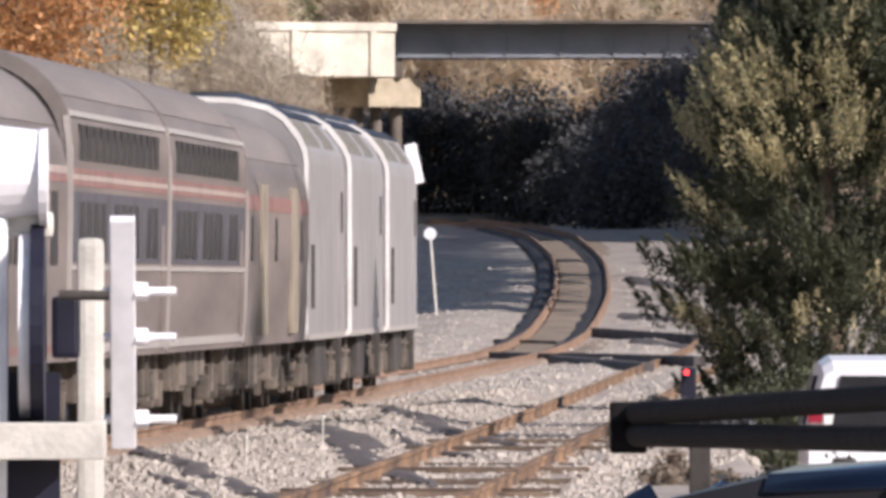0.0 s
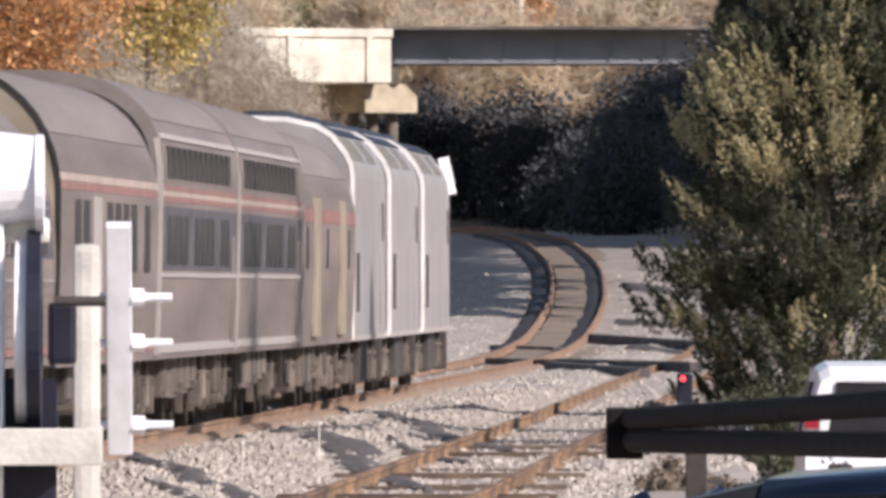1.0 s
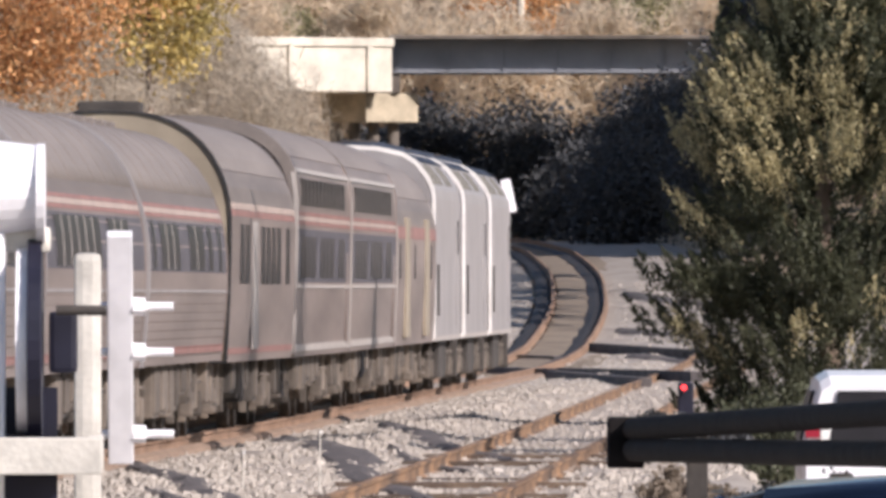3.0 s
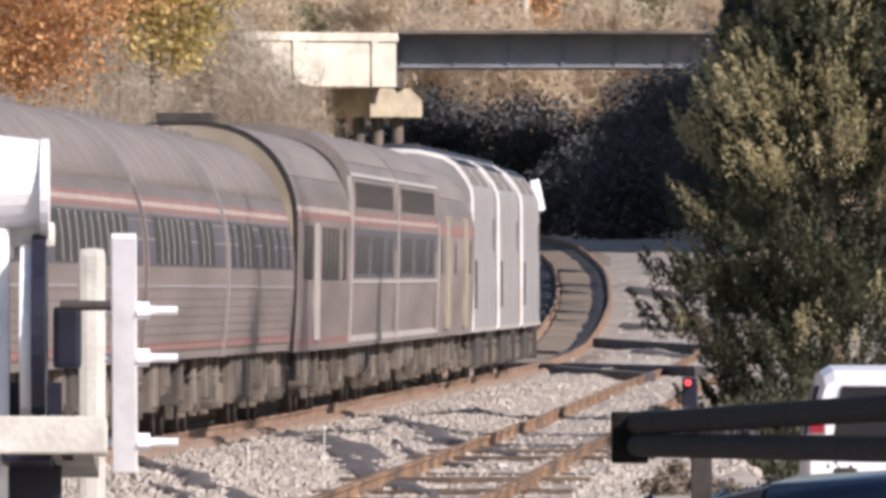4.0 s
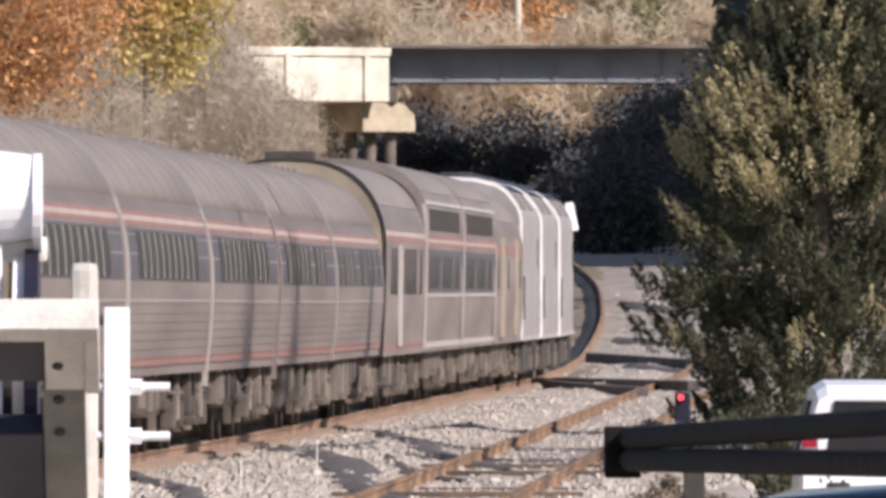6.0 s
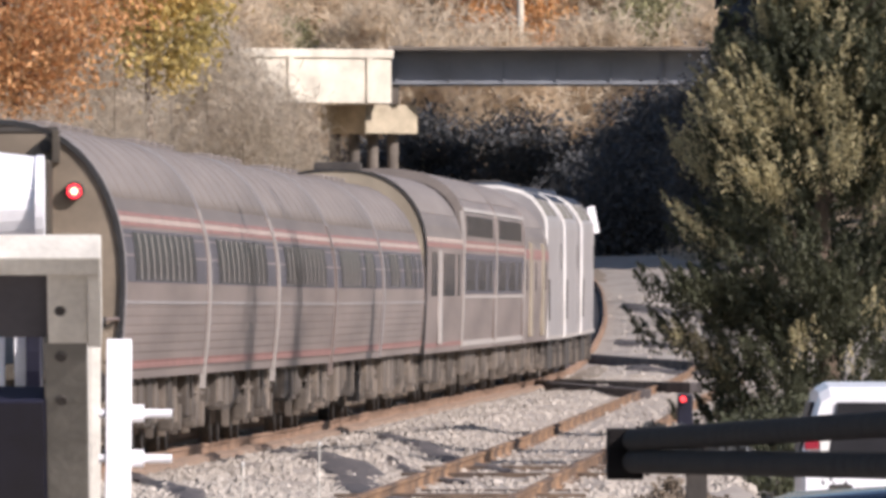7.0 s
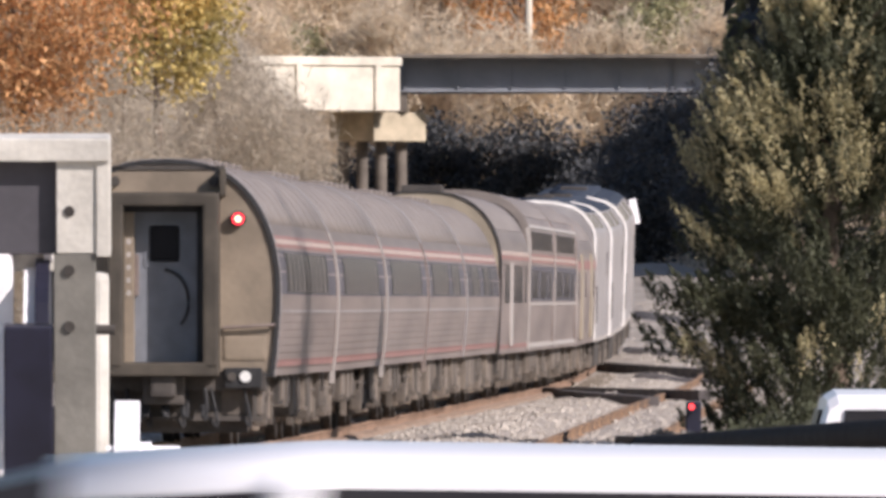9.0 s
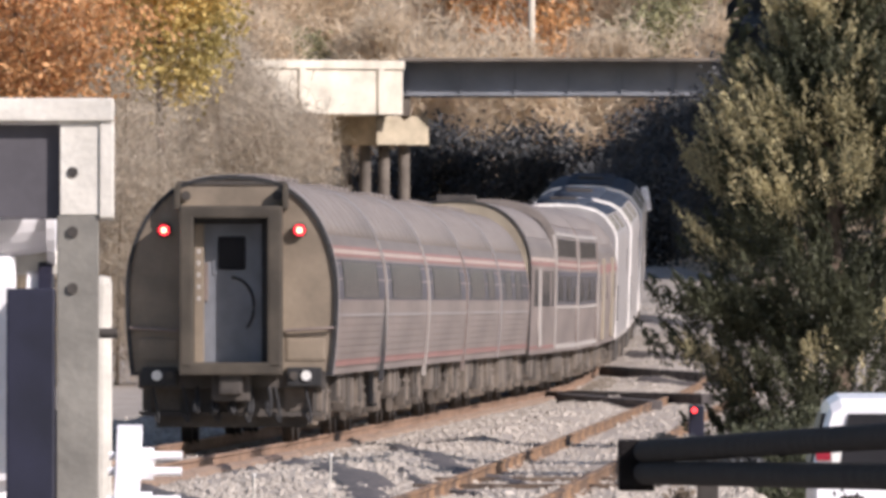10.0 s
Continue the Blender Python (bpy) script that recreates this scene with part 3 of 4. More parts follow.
def diner(label, group):
    """An older smooth car with a few windows and a cream end."""
    car = thing("dining_car", label, "railway coach", group)
    part("body", along(HE, -HALF, HALF), STEEL, car)
    cap = [(x * 1.005, z + .012) for x, z in HE if z > 3.3]
    part("roof", along(cap + [(-1.1, 3.28), (1.1, 3.28)], -HALF + .02, HALF - .02), STEEL_ROOF, car)
    band(HE, 2.80, 2.88, -HALF + .1, HALF - .1, RED, car, "red_stripe", .006)
    band(HE, 2.89, 2.97, -HALF + .1, HALF - .1, WHITE_STRIPE, car, "white_stripe", .006)
    band(HE, 1.05, 1.13, -HALF + .1, HALF - .1, RED, car, "lower_red_stripe", .006)
    for s in (1, -1):
        first = None
        for k, y in enumerate((-8.5, -6.4, -.5, 1.6, 3.7, 5.8, 9.5)):
            if first:
                again(first, pose(0, y, 0))
            else:
                x = side_x(HE, 2.3) + .008
                first = part("window", boxed(min(s * (x - .03), s * x), max(s * (x - .03), s * x), -.75, .75, 1.95, 2.7), GLASS_DARK, car)
                first.matrix_basis = pose(0, y, 0)
        x = side_x(HE, 2.0) + .014
        part("door", boxed(min(s * (x - .03), s * x), max(s * (x - .03), s * x), -4.6, -2.6, 1.1, 2.75), STEEL_BRIGHT, car, "bright steel service door")
    end = [(x * .985, z * .995) for x, z in HE]
    part("end_wall", along(end, -HALF - .05, -HALF + .05), CREAM, car, "cream painted end wall")
    collar(car, HE, -HALF - .08, RUBBER, .008, depth=.06, inset=.985)
    part("roof_vent", boxed(-.4, .4, -HALF + .5, -HALF + 1.6, 4.10, 4.24, bevel=.04), IRON, car)
    common(car, 5)
    return car


def baggage(label, group):
    car = thing("baggage_car", label, "railway coach", group)
    part("body", along(HE, -HALF, HALF), STEEL, car)
    cap = [(x * 1.005, z + .012) for x, z in HE if z > 3.3]
    part("roof", along(cap + [(-1.1, 3.28), (1.1, 3.28)], -HALF + .02, HALF - .02), STEEL_ROOF, car)
    band(HE, 2.70, 2.90, -HALF + .1, HALF - .1, RED, car, "red_stripe", .006)
    for s in (1, -1):
        for y in (-7.5, 5.0):
            x = side_x(HE, 2.0) + .03
            part("sliding_door", boxed(min(s * (x - .06), s * x), max(s * (x - .06), s * x), y, y + 2.4, 1.08, 3.05, bevel=.01), CREAM, car, "tan sliding baggage door")
        for y in (-10.6, -1.2, 9.4):
            x = side_x(HE, 2.3) + .008
            part("window", boxed(min(s * (x - .03), s * x), max(s * (x - .03), s * x), y - .4, y + .4, 2.05, 2.62), GLASS_DARK, car)
    collar(car, HE, -HALF - .03, STEEL_ROOF, .014)
    edge_trim(car, HE, -HALF - .04, 1.0, 2.95, STEEL_BRIGHT)
    common(car, 7)
    return car


LH = 10.15
LOCO = [(1.46, .98), (1.50, 1.05), (1.50, 3.45), (1.48, 3.62), (1.40, 3.80), (1.18, 4.08), (.95, 4.22), (.5, 4.32)]
LOCO = LOCO + [(0, 4.34)] + [(-x, z) for x, z in reversed(LOCO)]


def locomotive(label, group, lead=False):
    """A boxy diesel with a sloping nose and chamfered roof edges."""
    car = thing("diesel_locomotive", label, "locomotive", group)
    nose = LH - 2.6
    part("body", along(LOCO, -LH, nose), SILVER, car)
    rings = []
    for y, top, wid in ((nose, 4.31, 1.0), (nose + .9, 4.22, .99), (nose + 1.6, 3.55, .95), (nose + 2.5, 2.75, .82), (nose + 2.6, 1.2, .80)):
        rings.append([(x * wid, y, .98 + (z - .98) * (top - .98) / 3.33) for x, z in LOCO])
    part("nose", skin(rings), SILVER, car)
    up = [(x, z) for x, z in LOCO if z > 3.9]
    part("roof", along([(x * 1.012, z + .02) for x, z in up] + [(x * .9, z - .05) for x, z in reversed(up)], -LH + .1, nose), LOCO_BLUE, car, "dark blue-grey roof")
    for y in (-8.2, -5.2, -2.0, 1.4, 4.2):
        part("roof_fan", rod(bmesh.new(), (0, y, 4.33), (0, y, 4.43), .62, .58, seg=24), LOCO_BLUE, car)
    part("exhaust_stack", boxed(-.35, .35, -3.9, -3.3, 4.30, 4.50, bevel=.04), IRON, car)
    for s in (1, -1):
        for y in (-8.6, -6.2, -3.8, .2, 2.6):
            for k in range(4):
                g = along([(s * 1.38, 3.70), (s * 1.47, 3.70), (s * 1.42, 3.81), (s * 1.22, 4.06), (s * 1.14, 4.04)], y + k * .36, y + k * .36 + .2)
                part("roof_grille", g, PLATE, car)
        part("side_window", boxed(min(s * 1.47, s * 1.51), max(s * 1.47, s * 1.51), nose - 1.4, nose - .5, 2.5, 3.1), GLASS_DARK, car)
        part("cab_door", boxed(min(s * 1.47, s * 1.515), max(s * 1.47, s * 1.515), nose - 2.6, nose - 1.8, 1.2, 3.0), SILVER, car)
        part("louvre_panel", boxed(min(s * 1.47, s * 1.512), max(s * 1.47, s * 1.512), -LH + 2.2, -LH + 3.6, 1.4, 2.3), IRON, car)
        part("sill_rail", boxed(min(s * 1.44, s * 1.53), max(s * 1.44, s * 1.53), -LH, nose, .96, 1.04), STEEL_BRIGHT, car)
        if lead and s > 0:
            mir = part("mirror", boxed(-.10, .10, -.10, .10, -.34, .34, bevel=.03), ALU, car)
            mir.matrix_basis = pose(1.47, nose - .15, 3.72, 0, -12, 0)
            part("mirror_arm", boxed(1.2, 1.45, nose - .18, nose - .12, 3.58, 3.64), ALU, car)
        part("fuel_tank", boxed(min(s * .3, s * 1.38), max(s * .3, s * 1.38), -2.2, 2.2, .28, .95, bevel=.06), IRON, car)
        part("battery_box", boxed(min(s * .6, s * 1.36), max(s * .6, s * 1.36), 2.4, 3.6, .4, .95, bevel=.03), IRON, car)
    collar(car, LOCO, -LH - .03, FRAME_WHITE, .03, "end_frame", .08, .978)
    part("end_wall", along([(x * .97, z * .99) for x, z in LOCO], -LH - .02, -LH + .02), SILVER, car)
    for y in (-6.6, 6.6):
        truck(car, y, 1.2)
    part("pilot", boxed(-1.4, 1.4, LH - .4, LH - .1, .25, .98, bevel=.04), IRON, car)
    coupler(car, LH - .1, 1)
    coupler(car, -LH, -1)
    return car


SEATS = [(-9.6 + 1.86 * k, -9.6 + 1.86 * k + 1.55) for k in range(10)]
SEATS_B = [(-9.9 + 1.86 * k, -9.9 + 1.86 * k + 1.55) for k in range(6)] + [(3.2 + 1.86 * k, 3.2 + 1.86 * k + 1.55) for k in range(3)]
SEATS_C = [(-11.2, -10.3), (-8.6, -6.9), (-6.6, -4.9), (-4.6, -2.9), (.2, 2.4), (2.7, 4.9), (6.4, 7.8), (9.9, 10.8)]
COACHES = "coaches of the passenger train"
LOCOS = "locomotives of the passenger train"
TRAIN = [
    (coach("round-sided stainless steel coach, tail lamps lit red", COACHES, SEATS, last=True, seam=None), 26.0),
    (coach("round-sided stainless steel coach with blue window band", COACHES, SEATS), 26.0),
    (coach("round-sided stainless steel coach with blue window band", COACHES, SEATS), 26.0),
    (coach("round-sided stainless coach with two groups of windows", COACHES, SEATS_B, seam=STEEL), 26.0),
    (coach("round-sided stainless lounge coach with wide windows", COACHES, SEATS_C, seam=None), 26.0),
    (diner("older smooth steel dining car with cream end", COACHES), 26.0),
    (sleeper("tall stainless sleeping car with two window rows", COACHES), 26.0),
    (sleeper("tall stainless sleeping car with two window rows", COACHES), 26.0),
    (baggage("steel baggage car with faded tan doors", COACHES), 26.0),
    (locomotive("silver-grey diesel locomotive with dark roof fans", LOCOS), 21.0),
    (locomotive("silver-grey diesel locomotive with dark roof fans", LOCOS), 21.0),
    (locomotive("silver-grey leading diesel locomotive with sloping nose", LOCOS, True), 21.0)]
TAIL_0, SPEED = 66.0, 24.4


# ---- loose stones ----
def stones(name, label, count, y0, y1, seed):
    """Crushed stone lying on the ground: small uneven wedges, more of them near by."""
    rng = np.random.RandomState(seed)
    ys = y0 * (y1 / y0) ** rng.rand(count)
    xs = np.array([line_x(y) for y in ys]) + rng.uniform(-4.5, 10.5, count) * np.clip(ys / 300, .75, 1.3)
    base = np.array([(-1, -1, -.4), (1, -1, -.4), (1, 1, -.4), (-1, 1, -.4), (-.5, -.6, .6), (.6, -.4, .75), (.5, .6, .5), (-.6, .5, .7)])
    quad = np.array([(0, 1, 5, 4), (1, 2, 6, 5), (2, 3, 7, 6), (3, 0, 4, 7), (4, 5, 6, 7)])
    verts, faces, k = [], [], 0
    for x, y in zip(xs, ys):
        if abs(x - line_x(y)) < 1.25 and rng.rand() < .75 or abs(x - siding_x(y)) < 1.2 and rng.rand() < .7:
            continue
        r = rng.uniform(.013, .032) * (1 + (rng.rand() > .96) * .8)
        a = rng.uniform(0, 6.28)
        b = base * (r * rng.uniform(.7, 1.4), r * rng.uniform(.7, 1.4), r * rng.uniform(.7, 1.5)) * rng.uniform(.75, 1.25, (8, 3))
        c, s = math.cos(a), math.sin(a)
        z = ground_z(x, y) + r * .3
        verts += [(x + p[0] * c - p[1] * s, y + p[0] * s + p[1] * c, z + p[2]) for p in b]
        faces += [tuple(q + k) for q in quad]
        k += 8
    return tagged(soup(name, verts, faces, STONE), label, "gravel", kind="stuff")


stones("gravel", "loose pale crushed limestone lying round the tracks", 85000, 160, 640, 3)


# ---- trees ----
def leaves(centres, spread, per, size, rng, aspect=.6, up=0.0):
    """Small four-cornered leaves scattered round clump centres."""
    c = np.repeat(np.asarray(centres), per, axis=0)
    n = len(c)
    p = c + rng.normal(0, 1, (n, 3)) * np.repeat(np.broadcast_to(spread, (len(centres), 3)), per, axis=0)
    u = rng.normal(0, 1, (n, 3)) + (0, 0, up)
    u /= np.linalg.norm(u, axis=1)[:, None]
    v = np.cross(u, rng.normal(0, 1, (n, 3)))
    v /= np.linalg.norm(v, axis=1)[:, None]
    s = (size * rng.uniform(.6, 1.4, n))[:, None]
    u, v = u * s, v * s * aspect
    q = np.stack([p - u, p - v * .9 + u * .1, p + u, p + v], axis=1).reshape(-1, 3)
    return q, np.arange(n * 4).reshape(-1, 4)


def trunk_mesh(h, r, limbs, rng, reach):
    bm = bmesh.new()
    n = 6
    pts = [Vector((rng.uniform(-.04, .04) * h * i / n, rng.uniform(-.04, .04) * h * i / n, h * i / n)) for i in range(n + 1)]
    for i in range(n):
        rod(bm, pts[i], pts[i + 1], r * (1 - .8 * i / n), r * (1 - .8 * (i + 1) / n), 9)
    for k in range(limbs):
        f = .3 + .65 * k / limbs
        a = rng.uniform(0, 6.28)
        base = pts[int(f * n)]
        d = reach * rng.uniform(.5, 1)
        mid = base + Vector((math.cos(a) * d * .5, math.sin(a) * d * .5, d * .35))
        rod(bm, base, mid, r * .38 * (1.1 - f), r * .22 * (1.1 - f), 6)
        rod(bm, mid, base + Vector((math.cos(a + .2) * d, math.sin(a + .2) * d, d * .75)), r * .22 * (1.1 - f), r * .05, 6)
    return bm


def leafy_tree(label, x, y, h, rad, mat, seed, clumps=60, per=90, leaf=.22, low=.3, group="autumn trees", name="tree", aspect=.6, loose=.17, up=0.0):
    rng, rr = np.random.RandomState(seed), random.Random(seed)
    z = top_z(x, y) - .15
    t = thing(name, label, "tree", group, m=pose(x, y, z, 0, 0, rr.uniform(0, 360)))
    if name == "brushwood":
        part("stem", rod(bmesh.new(), (0, 0, 0), (rr.uniform(-.3, .3), 0, h * .8), .05, .015, 8), BARK, t)
    else:
        part("trunk", trunk_mesh(h * .86, h * .016, 12, rr, rad), BARK, t)
    d = rng.normal(0, 1, (clumps, 3))
    d /= np.linalg.norm(d, axis=1)[:, None]
    d *= (rng.uniform(.35, 1.05, clumps) ** .6)[:, None]
    c = d * (rad, rad, h * (1 - low) * .5) + (0, 0, h * (1 + low) * .5)
    v, f = leaves(c, (rad * loose, rad * loose, rad * loose * .9), per, leaf, rng, aspect, up)
    soup("crown", v.tolist(), f.tolist(), mat, t)
    return t


def cedar(label, x, y, h, rad, seed, sprays=900, base=.5, group="evergreen trees"):
    """A dense evergreen: upright feathery sprays, the outer ones coloured pale as if sunlit."""
    rng, rr = np.random.RandomState(seed), random.Random(seed)
    t = thing("cedar_tree", label, "tree", group, m=pose(x, y, ground_z(x, y) - .2))
    part("trunk", trunk_mesh(h * .9, .2, 14, rr, rad * .7), BARK, t)
    # tip_foliage puts sunlight into a paler colour, mostly high on the crown
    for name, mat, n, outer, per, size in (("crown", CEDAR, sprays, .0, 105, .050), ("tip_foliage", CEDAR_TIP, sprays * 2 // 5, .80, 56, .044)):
        # two thirds of the sprays sit on rising branches, the rest fill between them
        bf, ba = rng.rand(110) ** (.36 if outer else 1.0), rng.permutation(110) * 2 * math.pi / 110
        pick, u = rng.randint(0, 110, n), rng.rand(n) ** .6
        loose = rng.rand(n) < (.08 if outer else .36)
        f = np.where(loose, rng.rand(n) ** 1.5, np.clip(bf[pick] + (u - .8) * .07 + rng.normal(0, .016, n), 0, 1))
        a = np.where(loose, rng.uniform(0, 2 * math.pi, n), ba[pick] + rng.normal(0, .16 if outer else .12, n) * (1.4 - u))
        shape = np.interp(f, (0, .1, .3, .53, .62, .72, .8, .88, 1), (.82, .92, .98, .88, .80, .67, .55, .40, .08)) * rad
        r = np.where(loose, shape * (.25 + .62 * rng.rand(n) ** .5), shape * (outer * .8 + (1.1 - outer * .8) * u) * (1 + .16 * np.sin(pick * 1.7)))
        c = np.stack([np.cos(a) * r, np.sin(a) * r, base + f * (h - base)], axis=1)
        out = np.stack([np.cos(a) * .22, np.sin(a) * .22, np.full(n, .30)], axis=1)
        k = np.repeat(np.arange(n), per)
        s = rng.rand(len(k))[:, None]
        p = c[k] + out[k] * (s - .4) * 1.5 + rng.normal(0, .085, (len(k), 3)) * (1.1 - s)
        u = out[k] * 1.6 + rng.normal(0, .35, (len(k), 3))
        u /= np.linalg.norm(u, axis=1)[:, None]
        w = np.cross(u, rng.normal(0, 1, (len(k), 3)))
        w /= np.linalg.norm(w, axis=1)[:, None]
        sz = (size * rng.uniform(.5, 1.3, len(k)))[:, None]
        q = np.stack([p - u * sz, p - w * sz * .30, p + u * sz, p + w * sz * .30], axis=1).reshape(-1, 3)
        soup(name, q.tolist(), np.arange(len(q)).reshape(-1, 4).tolist(), mat, t)
    return t


cedar("tall dark green cedar with pale sunlit tips beside the siding", 5.95, 330, 7.9, 2.4, 11, sprays=2600, base=-.35)
leafy_tree("tree with rust-orange autumn leaves behind the railway", -10.9, 545, 13.0, 2.9, LEAF_RUST, 21, 110, 170, .085, .50, loose=.2)
leafy_tree("tree with golden-yellow autumn leaves behind the railway", -7.45, 555, 12.4, 1.75, LEAF_GOLD, 22, 70, 150, .085, .585, loose=.2)

# ---- road bridge ----
BX = -1.92
br = thing("road_bridge", "grey steel girder road bridge with pale concrete approach span", "bridge")
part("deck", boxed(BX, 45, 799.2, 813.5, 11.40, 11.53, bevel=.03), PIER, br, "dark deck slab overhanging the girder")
gd = boxed(BX + .1, 45, 800.3, 800.36, 10.20, 11.40)
gir = part("girder", gd, GIRDER, br)
for z in (10.14, 11.34):
    part("flange", boxed(BX + .1, 45, 800.08, 800.55, z, z + .06), GIRDER, gir)
stiff = part("stiffener", boxed(-.03, .03, 800.2, 800.3, 10.2, 11.34), GIRDER, gir)
stiff.matrix_basis = pose(BX + .3, 0, 0)
for k in range(1, 22):
    again(stiff, pose(BX + .3 + k * 2.0, 0, 0))
for y in (804.5, 808.5, 812.6):
    part("inner_girder", boxed(BX + .1, 45, y, y + .3, 10.2, 11.40), GIRDER, br)
para = part("parapet", boxed(-18, 0, -.3, 0, 9.42, 11.38, bevel=.03), CONCRETE, br, "sunlit pale concrete parapet wall")
para.matrix_basis = pose(BX - .05, 799.2, 0, 0, 0, 38)
part("coping", boxed(-18, .02, -.4, .1, 11.1, 11.42, bevel=.03), CONCRETE, para)
for x in (-4.8, -1.1, -8.5, -12.2):
    part("pilaster", boxed(x - .14, x + .14, -.42, -.3, 9.42, 11.1, bevel=.02), CONCRETE, para)
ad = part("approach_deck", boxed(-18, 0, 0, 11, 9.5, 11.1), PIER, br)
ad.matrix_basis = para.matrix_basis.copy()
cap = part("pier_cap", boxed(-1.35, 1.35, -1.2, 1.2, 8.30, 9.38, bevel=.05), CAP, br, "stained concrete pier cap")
cap.matrix_basis = pose(-2.62, 801.2, 0, 0, 0, 44)
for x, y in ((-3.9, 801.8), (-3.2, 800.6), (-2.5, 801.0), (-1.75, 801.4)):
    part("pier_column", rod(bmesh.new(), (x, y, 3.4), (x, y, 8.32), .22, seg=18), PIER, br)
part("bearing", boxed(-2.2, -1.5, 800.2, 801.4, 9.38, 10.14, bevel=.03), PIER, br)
part("abutment", boxed(12.6, 16, 799.6, 814, 3.5, 11.28), CONCRETE, br)

pole = thing("utility_pole", "white-painted utility pole behind the road bridge", "pole", m=pose(3.18, 848, 8))
part("shaft", rod(bmesh.new(), (0, 0, -1), (0, 0, 18), .15, .12, 16), CONCRETE, pole)

# ---- woods behind ----
k = 0
rw = random.Random(5)
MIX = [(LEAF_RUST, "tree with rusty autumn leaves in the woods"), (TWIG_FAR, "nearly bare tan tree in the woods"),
       (LEAF_GREEN, "tree with olive green leaves in the woods"), (LEAF_GOLD, "tree with yellow autumn leaves in the woods")]
for row, (y, step, h) in enumerate(((880, 3.4, 13), (930, 4.4, 14), (1000, 9.0, 18))):
    x = -21.0
    while x < 21:
        pick = rw.choice((0, 1, 1, 1, 1, 2, 1, 3)) if not (2.0 < x < 4.6 and row == 0) else 0
        if x > 7 and row == 0:
            pick = rw.choice((1, 2, 1))
        bare = pick == 1
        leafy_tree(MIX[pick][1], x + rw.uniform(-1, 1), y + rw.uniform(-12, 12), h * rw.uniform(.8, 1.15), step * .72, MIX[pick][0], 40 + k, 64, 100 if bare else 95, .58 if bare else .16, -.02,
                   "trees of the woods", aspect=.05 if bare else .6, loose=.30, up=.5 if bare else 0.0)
        x += step * rw.uniform(.8, 1.1)
        k += 1
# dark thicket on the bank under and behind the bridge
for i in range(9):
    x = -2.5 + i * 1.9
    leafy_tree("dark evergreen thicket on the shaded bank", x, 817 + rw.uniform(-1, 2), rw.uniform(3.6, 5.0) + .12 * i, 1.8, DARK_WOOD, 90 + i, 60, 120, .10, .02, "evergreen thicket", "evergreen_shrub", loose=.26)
# bright autumn scrub on the top of the bank
for i in range(16):
    x = -13 + i * 1.75
    pick = (1, 1, 0, 1, 2, 1, 1, 1)[i % 8]
    leafy_tree(("rusty autumn scrub on the bank", "bare tan scrub on the bank", "olive green scrub on the bank", "yellowing scrub on the bank")[pick] + " behind the bridge",
               x, 838 + rw.uniform(-4, 10), rw.uniform(4.0, 7.0), 1.7, MIX[pick][0], 200 + i, 60, 140, .45 if pick == 1 else .11, -.02, "scrub on the bank", "autumn_shrub", aspect=.05 if pick == 1 else .6, loose=.3, up=.5 if pick == 1 else 0.0)
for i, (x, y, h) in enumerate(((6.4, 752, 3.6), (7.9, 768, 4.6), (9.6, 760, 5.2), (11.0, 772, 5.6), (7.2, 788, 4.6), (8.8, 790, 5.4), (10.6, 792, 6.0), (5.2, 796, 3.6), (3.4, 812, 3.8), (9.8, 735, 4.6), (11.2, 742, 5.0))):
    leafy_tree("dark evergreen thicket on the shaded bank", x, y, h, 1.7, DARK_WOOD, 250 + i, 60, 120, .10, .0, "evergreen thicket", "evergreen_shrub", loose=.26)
for i, (x, y, h) in enumerate(((1.95, 150, .62), (2.25, 152, .66), (2.55, 149, .6), (2.9, 151, .7), (3.2, 150, .72))):
    leafy_tree("low dark weeds growing beyond the pipe barrier", x, y, h + .2, .24, DARK_WOOD, 270 + i, 24, 40, .035, .0, "weeds by the barrier", "weed_clump")
for i in range(9):
    x, y = 2.5 + i * .11, 252 + (i * 5) % 13
    leafy_tree("dark knee-high weeds growing beyond the pipe barrier", x, y, rw.uniform(.62, .82), .26, DARK_WOOD, 330 + i, 26, 46, .04, .0, "weeds by the barrier", "weed_clump")
for i in range(11):
    x, y = 4.1 + (i * 7 % 11) * .2, 268 + (i * 5 % 11) * 5
    leafy_tree("low dark shrub growing at the foot of the cedar", x, y, rw.uniform(.55, .95), .5, CEDAR, 360 + i, 34, 60, .045, .0, "shrubs at the cedar's foot", "low_shrub")
for i in range(6):
    leafy_tree("low brown weeds growing in the gravel", 2.05 + i * .12, 204 + (i * 3 % 7), rw.uniform(.25, .4), .22, BED, 390 + i, 20, 40, .03, .0, "weeds by the barrier", "weed_clump")
# two tall evergreens out of view right of the siding, added to shade the line
for x, y, h, seed in ((12.0, 267, 15.8, 500), (12.6, 287, 15.4, 501)):
    leafy_tree("unseen tall dark evergreen added to shade the siding", x, y, h, 2.3, DARK_WOOD, seed, 80, 26, .22, .25, "tall evergreens", loose=.28)
